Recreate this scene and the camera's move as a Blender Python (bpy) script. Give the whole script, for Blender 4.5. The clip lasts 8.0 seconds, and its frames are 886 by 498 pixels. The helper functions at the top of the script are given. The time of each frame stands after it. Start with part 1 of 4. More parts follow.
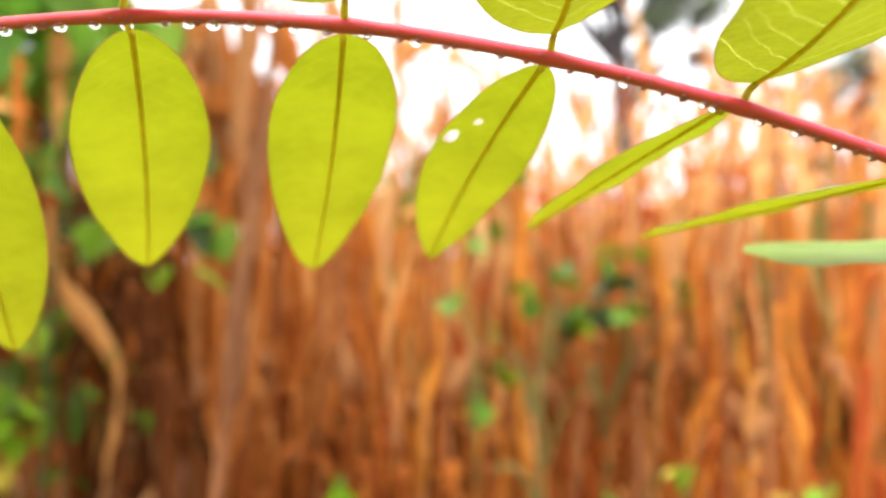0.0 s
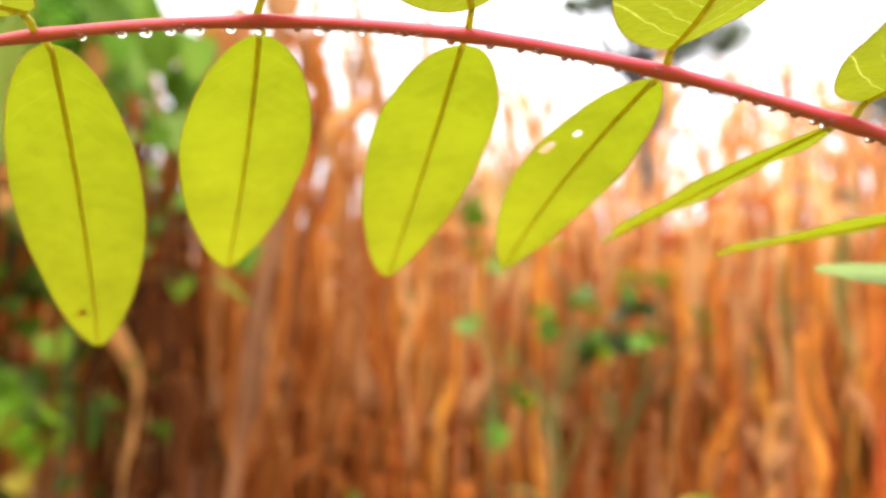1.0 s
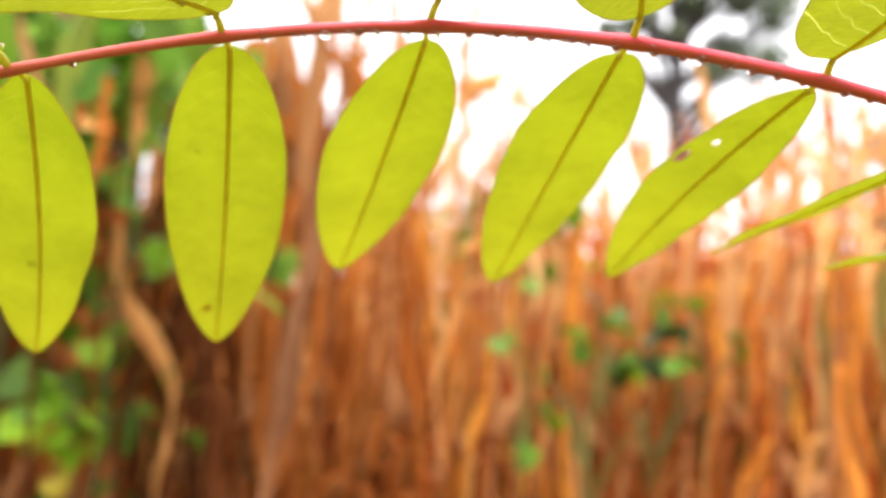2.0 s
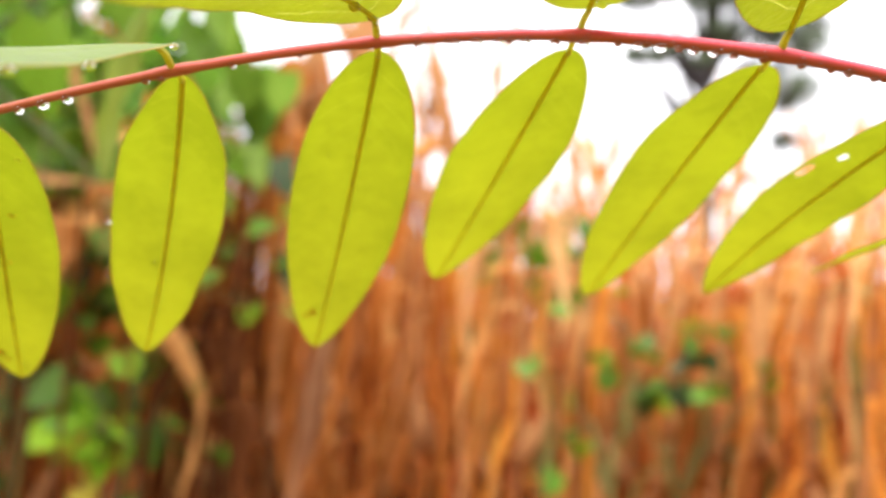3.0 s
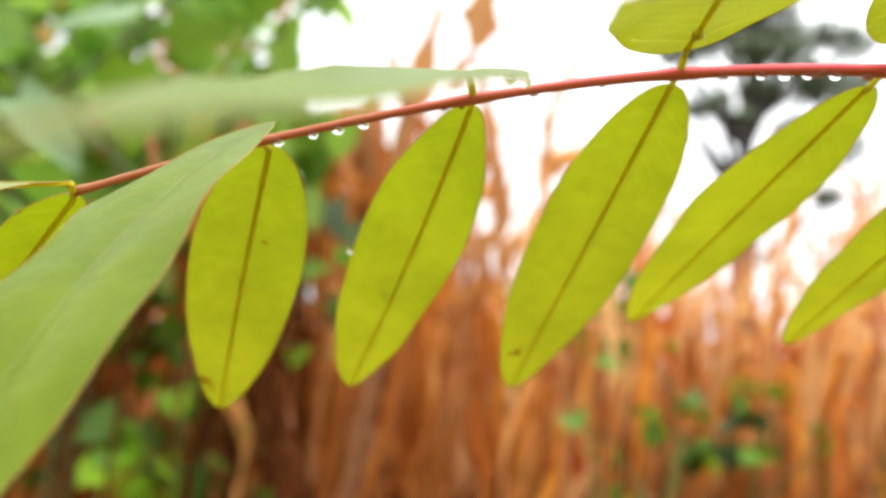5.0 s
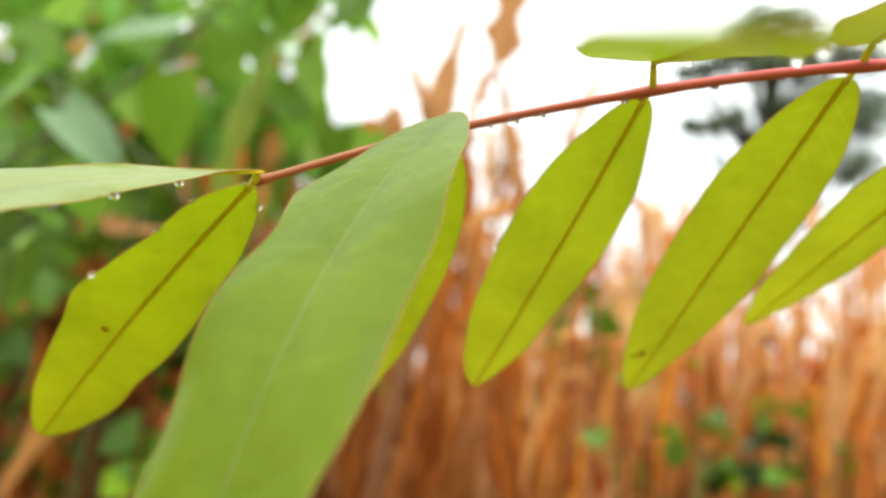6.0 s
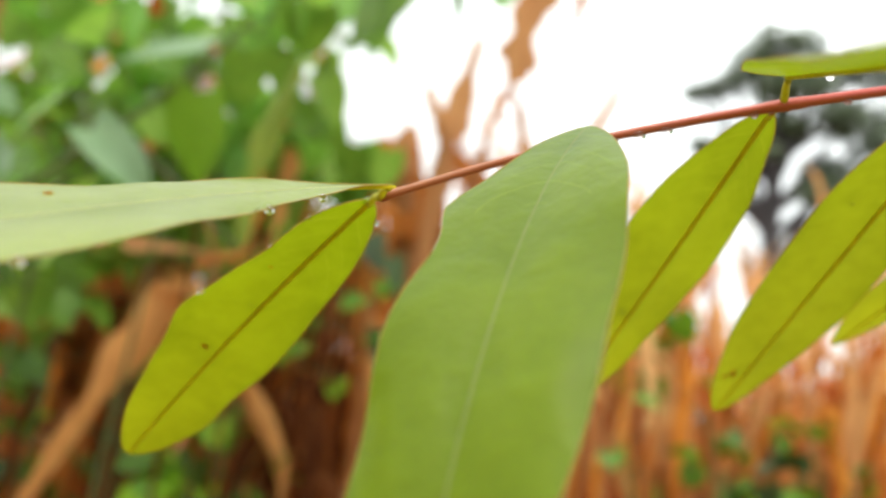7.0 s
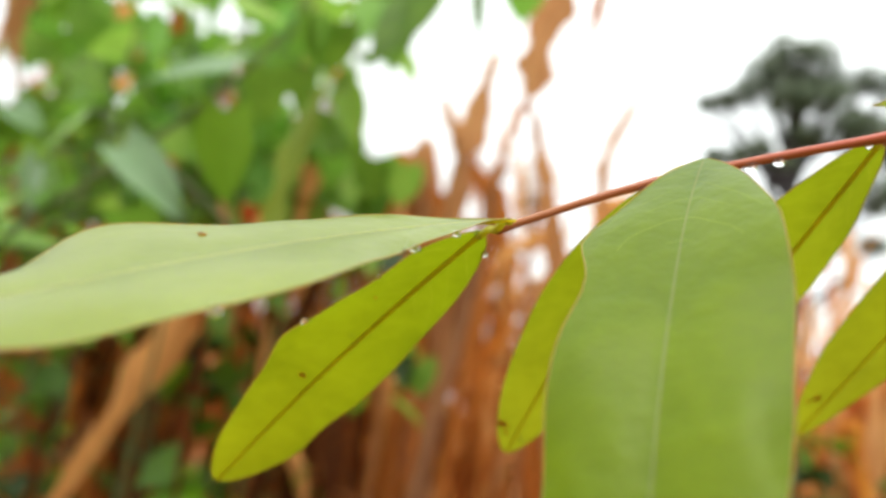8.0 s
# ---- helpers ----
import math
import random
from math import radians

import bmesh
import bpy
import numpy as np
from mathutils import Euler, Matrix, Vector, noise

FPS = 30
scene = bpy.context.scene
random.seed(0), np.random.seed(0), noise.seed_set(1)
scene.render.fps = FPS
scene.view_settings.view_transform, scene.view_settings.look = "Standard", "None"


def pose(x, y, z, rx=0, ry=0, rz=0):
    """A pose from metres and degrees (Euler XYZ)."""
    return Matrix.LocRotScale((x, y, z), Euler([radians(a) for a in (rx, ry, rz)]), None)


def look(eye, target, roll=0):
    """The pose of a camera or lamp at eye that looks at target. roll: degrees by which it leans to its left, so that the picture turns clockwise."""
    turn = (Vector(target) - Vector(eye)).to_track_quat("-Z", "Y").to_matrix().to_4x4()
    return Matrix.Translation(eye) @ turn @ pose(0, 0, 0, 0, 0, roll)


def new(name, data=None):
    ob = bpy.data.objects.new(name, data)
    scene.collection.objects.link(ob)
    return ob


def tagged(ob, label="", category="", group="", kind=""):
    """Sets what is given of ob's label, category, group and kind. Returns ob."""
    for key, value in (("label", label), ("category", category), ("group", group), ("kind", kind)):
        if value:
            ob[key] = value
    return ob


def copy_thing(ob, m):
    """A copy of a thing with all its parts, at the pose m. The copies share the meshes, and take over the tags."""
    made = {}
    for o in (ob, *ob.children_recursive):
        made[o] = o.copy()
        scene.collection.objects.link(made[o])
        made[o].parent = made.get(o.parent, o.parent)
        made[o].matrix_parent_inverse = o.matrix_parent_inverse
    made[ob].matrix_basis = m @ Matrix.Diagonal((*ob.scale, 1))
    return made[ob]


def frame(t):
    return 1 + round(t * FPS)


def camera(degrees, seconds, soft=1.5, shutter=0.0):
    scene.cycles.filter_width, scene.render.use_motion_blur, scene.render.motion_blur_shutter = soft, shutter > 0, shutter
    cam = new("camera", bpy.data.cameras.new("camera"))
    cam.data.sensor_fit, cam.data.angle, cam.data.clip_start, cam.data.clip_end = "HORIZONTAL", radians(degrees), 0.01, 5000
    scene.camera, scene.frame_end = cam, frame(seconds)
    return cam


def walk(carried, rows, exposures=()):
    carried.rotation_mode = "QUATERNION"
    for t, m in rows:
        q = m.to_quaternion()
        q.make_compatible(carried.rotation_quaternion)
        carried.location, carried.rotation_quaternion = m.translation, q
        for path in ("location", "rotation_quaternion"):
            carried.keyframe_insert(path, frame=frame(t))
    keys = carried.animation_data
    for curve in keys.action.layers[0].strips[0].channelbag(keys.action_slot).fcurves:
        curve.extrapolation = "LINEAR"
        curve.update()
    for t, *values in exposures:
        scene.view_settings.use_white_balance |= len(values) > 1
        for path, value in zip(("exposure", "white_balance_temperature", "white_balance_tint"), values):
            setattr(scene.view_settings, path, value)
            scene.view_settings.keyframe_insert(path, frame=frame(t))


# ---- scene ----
# ---------------------------------------------------------------- camera
cam = camera(57.4, 8.0, soft=2.6)
cam.data.dof.use_dof = True
cam.data.dof.focus_distance = 0.106
cam.data.dof.aperture_fstop = 14.0
walk(cam, [
    (0.0, pose(-0.0000, 0.0000, 1.3000, 93.00, 0.00, -0.00)),
    (0.5, pose(-0.0073, -0.0014, 1.2978, 93.63, -0.90, 0.41)),
    (1.0, pose(-0.0138, -0.0033, 1.2972, 94.41, -1.83, 1.00)),
    (1.5, pose(-0.0240, -0.0053, 1.2953, 95.02, -2.69, 1.99)),
    (3.0, pose(-0.0508, -0.0101, 1.2886, 97.11, -5.00, 4.30)),
    (3.5, pose(-0.0620, -0.0093, 1.2866, 97.96, -5.81, 4.99)),
    (4.0, pose(-0.0682, -0.0071, 1.2849, 98.93, -6.42, 5.36)),
    (4.5, pose(-0.0791, -0.0087, 1.2848, 99.75, -6.77, 5.87)),
    (5.8, pose(-0.1074, -0.0108, 1.2775, 101.03, -7.55, 7.26)),
    (6.0, pose(-0.1130, -0.0113, 1.2765, 101.29, -7.64, 7.38)),
    (6.5, pose(-0.1221, -0.0103, 1.2751, 101.97, -7.83, 7.73)),
    (7.0, pose(-0.1299, -0.0115, 1.2743, 102.54, -7.95, 8.00)),
    (7.5, pose(-0.1366, -0.0111, 1.2756, 102.99, -8.00, 8.27)),
    (8.0, pose(-0.1446, -0.0150, 1.2749, 103.29, -7.85, 8.95)),
], exposures=[(0.0, 0.88, 6500, 10), (3.5, 0.83, 6500, 13), (4.5, 0.63, 6500, 11), (6.0, 0.40, 6500, 0), (6.5, 0.32, 6500, 2), (8.0, 0.19, 6500, 3)])

# ---------------------------------------------------------------- world and sun: bright overcast
SUN_ELEVATION, SUN_TURN = 70.0, 195.0
world = bpy.data.worlds.new("overcast_sky")
scene.world = world
world.use_nodes = True
wn = world.node_tree.nodes
wl_ = world.node_tree.links
wn.clear()
sky = wn.new("ShaderNodeTexSky")
sky.sky_type = "NISHITA"
sky.sun_disc = False
sky.sun_elevation = radians(SUN_ELEVATION)
sky.sun_rotation = radians(SUN_TURN)
sky.dust_density = 6.0
veil = wn.new("ShaderNodeMix")
veil.data_type = "RGBA"
veil.inputs["Factor"].default_value = 0.85
# cloud cover, brightest overhead
where = wn.new("ShaderNodeTexCoord")
height = wn.new("ShaderNodeSeparateXYZ")
cloud = wn.new("ShaderNodeMix")
cloud.data_type = "RGBA"
cloud.inputs["A"].default_value = (8.5, 8.5, 8.65, 1)
cloud.inputs["B"].default_value = (19.0, 19.0, 19.2, 1)
wl_.new(where.outputs["Generated"], height.inputs[0])
wl_.new(height.outputs["Z"], cloud.inputs["Factor"])
wl_.new(cloud.outputs["Result"], veil.inputs["B"])
backg = wn.new("ShaderNodeBackground")
backg.inputs["Strength"].default_value = 0.13
wout = wn.new("ShaderNodeOutputWorld")
wl_.new(sky.outputs["Color"], veil.inputs["A"])
wl_.new(veil.outputs["Result"], backg.inputs["Color"])
wl_.new(backg.outputs["Background"], wout.inputs["Surface"])

sun_data = bpy.data.lights.new("sun", "SUN")
sun_data.energy = 1.25
sun_data.angle = radians(14)
sun_data.color = (1.0, 0.95, 0.88)
sun = new("sun", sun_data)
az = radians(SUN_TURN)
sun_dir = Vector((math.sin(az) * math.cos(radians(SUN_ELEVATION)), math.cos(az) * math.cos(radians(SUN_ELEVATION)), math.sin(radians(SUN_ELEVATION))))
sun.matrix_world = look(sun_dir * 40, (0, 0, 1))


# ---------------------------------------------------------------- materials
def material(name, dark, light, scale=(1, 1, 1), rough=0.6, through_share=0.0, through_color=None, bump=0.0, detail=6.0,
             per_object=0.0, fine=8.0, coat=0.0, hue_spread=0.0, shine=0.5, tip_color=None, island=False):
    """A two-scale procedural surface; through_share is the share of light that passes through a thin leaf."""
    mat = bpy.data.materials.new(name)
    mat.use_nodes = True
    nodes, links = mat.node_tree.nodes, mat.node_tree.links
    nodes.clear()
    out = nodes.new("ShaderNodeOutputMaterial")
    bsdf = nodes.new("ShaderNodeBsdfPrincipled")
    coord = nodes.new("ShaderNodeTexCoord")
    mapping = nodes.new("ShaderNodeMapping")
    mapping.inputs["Scale"].default_value = scale
    links.new(coord.outputs["Object"], mapping.inputs["Vector"])
    lot = nodes.new("ShaderNodeNewGeometry").outputs["Random Per Island"] if island else nodes.new("ShaderNodeObjectInfo").outputs["Random"]
    big = nodes.new("ShaderNodeTexNoise")
    big.noise_dimensions = "4D"
    big.inputs["Scale"].default_value = 1.0
    big.inputs["Detail"].default_value = detail
    links.new(mapping.outputs["Vector"], big.inputs["Vector"])
    shift = nodes.new("ShaderNodeMath")
    shift.operation = "MULTIPLY"
    shift.inputs[1].default_value = 37.0
    links.new(lot, shift.inputs[0])
    links.new(shift.outputs[0], big.inputs["W"])
    small = nodes.new("ShaderNodeTexNoise")
    small.inputs["Scale"].default_value = fine
    small.inputs["Detail"].default_value = 4.0
    links.new(mapping.outputs["Vector"], small.inputs["Vector"])
    both = nodes.new("ShaderNodeMath")
    both.operation = "MULTIPLY_ADD"
    both.inputs[1].default_value = 0.35
    links.new(small.outputs["Fac"], both.inputs[0])
    links.new(big.outputs["Fac"], both.inputs[2])
    spread = nodes.new("ShaderNodeMath")
    spread.operation = "MULTIPLY_ADD"
    spread.inputs[1].default_value = per_object
    links.new(lot, spread.inputs[0])
    links.new(both.outputs[0], spread.inputs[2])
    rng = nodes.new("ShaderNodeMapRange")
    rng.inputs["From Min"].default_value = 0.42 + 0.15 * per_object
    rng.inputs["From Max"].default_value = 0.92 + 0.85 * per_object
    links.new(spread.outputs[0], rng.inputs["Value"])
    ramp = nodes.new("ShaderNodeMix")
    ramp.data_type = "RGBA"
    ramp.inputs["A"].default_value = (*dark, 1)
    ramp.inputs["B"].default_value = (*light, 1)
    links.new(rng.outputs["Result"], ramp.inputs["Factor"])
    tint = ramp.outputs["Result"]
    if hue_spread:
        hsv = nodes.new("ShaderNodeHueSaturation")
        turn = nodes.new("ShaderNodeMath")
        turn.operation = "MULTIPLY_ADD"
        turn.inputs[1].default_value = hue_spread
        turn.inputs[2].default_value = 0.5 - hue_spread / 2
        links.new(lot, turn.inputs[0])
        links.new(turn.outputs[0], hsv.inputs["Hue"])
        links.new(tint, hsv.inputs["Color"])
        tint = hsv.outputs["Color"]
    links.new(tint, bsdf.inputs["Base Color"])
    bsdf.inputs["Roughness"].default_value = rough
    bsdf.inputs["Coat Weight"].default_value = coat
    bsdf.inputs["Coat Roughness"].default_value = 0.38
    bsdf.inputs["Coat IOR"].default_value = 1.3
    bsdf.inputs["Specular IOR Level"].default_value = shine
    surface = bsdf.outputs["BSDF"]
    if bump:
        relief = nodes.new("ShaderNodeBump")
        relief.inputs["Strength"].default_value = bump
        relief.inputs["Distance"].default_value = 0.002 if max(scale) < 100 else 0.0003
        links.new(both.outputs[0], relief.inputs["Height"])
        links.new(relief.outputs["Normal"], bsdf.inputs["Normal"])
    if through_share:
        thin = nodes.new("ShaderNodeBsdfTranslucent")
        if through_color:
            shade = nodes.new("ShaderNodeMix")
            shade.data_type = "RGBA"
            shade.blend_type = "MULTIPLY"
            shade.inputs["Factor"].default_value = 0.65
            shade.inputs["A"].default_value = (*through_color, 1)
            grey = nodes.new("ShaderNodeMapRange")
            grey.inputs["To Min"].default_value = 0.58
            grey.inputs["To Max"].default_value = 1.06
            links.new(rng.outputs["Result"], grey.inputs["Value"])
            links.new(grey.outputs["Result"], shade.inputs["B"])
            if tip_color:
                split = nodes.new("ShaderNodeSeparateXYZ")
                links.new(coord.outputs["UV"], split.inputs[0])
                blend = nodes.new("ShaderNodeMix")
                blend.data_type = "RGBA"
                blend.inputs["A"].default_value = (*through_color, 1)
                blend.inputs["B"].default_value = (*tip_color, 1)
                links.new(split.outputs["X"], blend.inputs["Factor"])
                links.new(blend.outputs["Result"], shade.inputs["A"])
            links.new(shade.outputs["Result"], thin.inputs["Color"])
        else:
            links.new(tint, thin.inputs["Color"])
        mix = nodes.new("ShaderNodeMixShader")
        mix.inputs["Fac"].default_value = through_share
        links.new(surface, mix.inputs[1])
        links.new(thin.outputs["BSDF"], mix.inputs[2])
        surface = mix.outputs["Shader"]
    links.new(surface, out.inputs["Surface"])
    return mat


M_LEAFLET = material("leaflet_green", (0.17, 0.31, 0.02), (0.27, 0.45, 0.045), (60, 60, 60), 0.42, 0.5, (0.298, 0.350, 0.006), 0.15, fine=6, tip_color=(0.365, 0.365, 0.008), shine=0.28, coat=0.05)
M_LEAFLET_YOUNG = material("young_leaflet_olive", (0.17, 0.31, 0.02), (0.27, 0.45, 0.045), (60, 60, 60), 0.42, 0.5, (0.29, 0.37, 0.003), 0.15, fine=6, tip_color=(0.345, 0.35, 0.003), shine=0.28, coat=0.05)
M_LEAFLET_GREEN = material("fresh_leaflet_green", (0.15, 0.31, 0.02), (0.25, 0.45, 0.045), (60, 60, 60), 0.42, 0.5, (0.300, 0.362, 0.006), 0.15, fine=6, tip_color=(0.385, 0.38, 0.008), shine=0.28, coat=0.05)
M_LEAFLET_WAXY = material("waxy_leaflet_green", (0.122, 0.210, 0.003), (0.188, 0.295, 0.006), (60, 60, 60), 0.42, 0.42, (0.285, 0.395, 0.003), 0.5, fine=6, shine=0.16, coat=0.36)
# waxy green in a lighter copy: skylight on the upturned leaflet painted in
M_LEAFLET_LIT = material("glossy_waxy_leaflet_lit", (0.215, 0.30, 0.018), (0.31, 0.405, 0.04), (60, 60, 60), 0.36, 0.42, (0.34, 0.44, 0.01), 0.4, fine=6, shine=0.45, coat=0.9)
M_LEAFLET_OVER = material("sunlit_leaflet_green", (0.17, 0.29, 0.02), (0.26, 0.42, 0.045), (90, 90, 90), 0.42, 0.5, (0.285, 0.325, 0.010), 0.6, fine=9, shine=0.28, coat=0.05)
M_VEIN_FAINT = material("vein_faint", (0.18, 0.32, 0.02), (0.28, 0.46, 0.045), (60, 60, 60), 0.5, 0.5, (0.40, 0.46, 0.015))
M_GROOVE = material("midrib_groove", (0.20, 0.29, 0.07), (0.30, 0.40, 0.12), (60, 60, 60), 0.5, 0.5, (0.40, 0.38, 0.01))
M_MIDRIB = material("midrib_olive", (0.25, 0.24, 0.035), (0.36, 0.33, 0.06), (300, 300, 300), 0.5, 0.75, (0.80, 0.65, 0.025), shine=0.3)
M_VEIN = material("vein_pale", (0.62, 0.68, 0.2), (0.78, 0.8, 0.36), (300, 300, 300), 0.5, 0.6, (0.85, 0.88, 0.2))
M_MARGIN = material("margin_russet", (0.42, 0.27, 0.08), (0.62, 0.46, 0.17), (200, 200, 200), 0.5, 0.55, (0.8, 0.64, 0.14))
M_PETIOLULE = material("petiolule_green", (0.40, 0.42, 0.03), (0.55, 0.54, 0.07), (200, 200, 200), 0.4, 0.5, (0.75, 0.72, 0.05), 0.2)
M_SPOT = material("necrosis_brown", (0.22, 0.10, 0.02), (0.55, 0.32, 0.06), (1500, 1500, 1500), 0.8, 0.65, (0.85, 0.46, 0.05))
M_SCAR = material("scar_pale", (0.6, 0.58, 0.4), (0.8, 0.78, 0.6), (800, 800, 800), 0.6, 0.8, (0.98, 0.95, 0.75))
M_HUSK = material("dry_maize_leaf", (0.36, 0.088, 0.014), (0.93, 0.36, 0.07), (34, 34, 13), 0.75, 0.34, None, 0.4, per_object=0.7, fine=7, hue_spread=0.03, shine=0.06)
M_HUSK_PALE = material("bleached_maize_leaf", (0.50, 0.19, 0.04), (0.95, 0.52, 0.18), (34, 34, 13), 0.75, 0.34, None, 0.4, per_object=0.6, fine=7, shine=0.08)
M_HUSK_BLEACHED = material("sun_bleached_maize_leaf", (0.40, 0.17, 0.06), (0.80, 0.46, 0.20), (30, 30, 7), 0.75, 0.5, None, 0.4, per_object=0.3, fine=7, shine=0.15)
# lightened as well for the sky's glare over the far field
M_HUSK_FAR = material("far_maize_leaf", (0.48, 0.18, 0.045), (0.96, 0.56, 0.21), (34, 34, 13), 0.75, 0.34, None, 0.4, per_object=0.8, fine=7, shine=0.06, island=True)
M_HUSK_OLIVE = material("half_green_maize_leaf", (0.14, 0.13, 0.03), (0.34, 0.32, 0.08), (14, 14, 3), 0.7, 0.35, None, 0.4, per_object=0.6, fine=7)
# dark husk that carries deep shade; also a rare dark leaf and some stalks
M_HUSK_DARK = material("shade_dark_maize_leaf", (0.05, 0.014, 0.004), (0.19, 0.06, 0.014), (28, 28, 2.5), 0.8, 0.2, None, 0.4, per_object=0.5, fine=7, shine=0.1)
# dark red-brown that holds the shade low in the field
M_HUSK_LOW_SHADE = material("shade_brown_maize_leaf", (0.11, 0.024, 0.004), (0.42, 0.125, 0.022), (34, 34, 13), 0.8, 0.25, None, 0.4, per_object=0.7, fine=7, shine=0.08)
# top leaves: sun-bleached straw, made paler still for the bright sky's glare
M_HUSK_STRAW = material("bleached_glare_maize_leaf", (0.62, 0.30, 0.095), (0.97, 0.66, 0.30), (34, 34, 13), 0.75, 0.45, None, 0.4, per_object=0.4, fine=7, shine=0.1)
M_STALK = material("dry_maize_stalk", (0.30, 0.10, 0.03), (0.62, 0.31, 0.13), (20, 20, 3), 0.7, bump=0.4, per_object=0.4, shine=0.15)
M_TASSEL = material("dry_tassel", (0.3, 0.15, 0.06), (0.55, 0.33, 0.16), (30, 30, 30), 0.8)
M_COB = material("dry_maize_ear", (0.28, 0.11, 0.03), (0.58, 0.28, 0.10), (20, 20, 5), 0.75, bump=0.3, per_object=0.3)
M_VINE = material("vine_green", (0.07, 0.20, 0.014), (0.32, 0.58, 0.07), (14, 14, 14), 0.42, 0.5, None, 0.3, per_object=0.7, hue_spread=0.04)
M_VINE_PALE = material("vine_pale_green", (0.15, 0.34, 0.03), (0.43, 0.66, 0.105), (14, 14, 14), 0.55, 0.5, None, 0.3, per_object=0.5)
# the bluish tint puts the white sky's sheen into the leaf colour
M_VINE_SHEEN = material("vine_bluish_sheen", (0.13, 0.27, 0.10), (0.26, 0.42, 0.19), (14, 14, 14), 0.34, 0.35, None, 0.3, per_object=0.3, shine=0.8)
M_STRAP = material("yellowing_strap_leaf", (0.13, 0.21, 0.015), (0.29, 0.37, 0.035), (20, 20, 5), 0.55, 0.45, None, 0.3)
M_WEED = material("weed_green", (0.05, 0.14, 0.006), (0.18, 0.36, 0.02), (14, 14, 14), 0.5, 0.45, None, 0.3, per_object=0.6)
# weed green at a third: shade between leaves put into the colour
M_WEED_SHADE = material("weed_green_shade", (0.018, 0.04, 0.002), (0.06, 0.12, 0.008), (14, 14, 14), 0.5, 0.25, None, 0.3, per_object=0.6)
M_WEED_BRIGHT = material("weed_bright_green", (0.15, 0.34, 0.008), (0.36, 0.62, 0.025), (14, 14, 14), 0.5, 0.5, None, 0.3, per_object=0.5)
M_YELLOW = material("yellowed_leaf", (0.35, 0.28, 0.02), (0.6, 0.5, 0.05), (20, 20, 20), 0.55, 0.4, None, 0.3)
M_STEM = material("vine_stem", (0.05, 0.075, 0.015), (0.12, 0.15, 0.035), (30, 30, 30), 0.6)
M_BARK = material("tree_bark", (0.03, 0.03, 0.034), (0.09, 0.08, 0.08), (1, 1, 0.3), 0.85, bump=0.6)
M_CROWN = material("tree_foliage", (0.08, 0.115, 0.06), (0.21, 0.27, 0.15), (0.8, 0.8, 0.8), 0.6, 0.3)
M_SOIL = material("leaf_littered_soil", (0.07, 0.028, 0.010), (0.20, 0.085, 0.03), (2, 2, 2), 0.9, bump=0.8)
M_TWIG = material("shrub_bark", (0.12, 0.08, 0.05), (0.24, 0.17, 0.1), (60, 60, 12), 0.8, bump=0.5)


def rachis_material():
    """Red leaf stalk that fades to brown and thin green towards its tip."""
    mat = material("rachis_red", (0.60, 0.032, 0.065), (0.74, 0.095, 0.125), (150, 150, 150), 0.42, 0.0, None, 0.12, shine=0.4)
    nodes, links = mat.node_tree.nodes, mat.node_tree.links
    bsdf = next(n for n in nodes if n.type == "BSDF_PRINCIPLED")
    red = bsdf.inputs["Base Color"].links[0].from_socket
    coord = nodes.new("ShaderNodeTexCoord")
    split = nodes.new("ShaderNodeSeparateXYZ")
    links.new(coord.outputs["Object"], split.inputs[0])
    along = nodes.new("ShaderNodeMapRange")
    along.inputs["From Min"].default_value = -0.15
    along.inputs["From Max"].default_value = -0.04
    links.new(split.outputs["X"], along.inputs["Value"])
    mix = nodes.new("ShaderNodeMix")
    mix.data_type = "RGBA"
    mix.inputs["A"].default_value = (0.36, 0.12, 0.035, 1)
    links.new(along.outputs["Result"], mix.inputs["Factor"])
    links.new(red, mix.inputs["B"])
    # brown by the downward normal: partly the stalk's own hue, partly painted shade
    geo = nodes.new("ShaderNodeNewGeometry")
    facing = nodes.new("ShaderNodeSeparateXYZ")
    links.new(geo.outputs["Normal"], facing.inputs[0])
    belly_shade = nodes.new("ShaderNodeMapRange")
    belly_shade.inputs["From Min"].default_value = -0.85
    belly_shade.inputs["From Max"].default_value = 0.05
    links.new(facing.outputs["Z"], belly_shade.inputs["Value"])
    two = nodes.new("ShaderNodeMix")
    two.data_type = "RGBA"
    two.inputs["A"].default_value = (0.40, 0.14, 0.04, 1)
    links.new(belly_shade.outputs["Result"], two.inputs["Factor"])
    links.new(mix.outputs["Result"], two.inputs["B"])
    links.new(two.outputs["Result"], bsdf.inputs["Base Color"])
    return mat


def water_material():
    mat = bpy.data.materials.new("water")
    mat.use_nodes = True
    bsdf = mat.node_tree.nodes["Principled BSDF"]
    bsdf.inputs["Base Color"].default_value = (1, 1, 1, 1)
    bsdf.inputs["Roughness"].default_value = 0.0
    bsdf.inputs["IOR"].default_value = 1.333
    bsdf.inputs["Transmission Weight"].default_value = 1.0
    return mat


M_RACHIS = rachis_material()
M_WATER = water_material()


# ---------------------------------------------------------------- helpers for meshes
def as_mesh(name, verts, faces, mat, smooth=True):
    me = bpy.data.meshes.new(name)
    me.from_pydata([tuple(v) for v in verts], [], faces)
    me.materials.append(mat)
    if smooth:
        me.polygons.foreach_set("use_smooth", [True] * len(me.polygons))
    me.update()
    return me


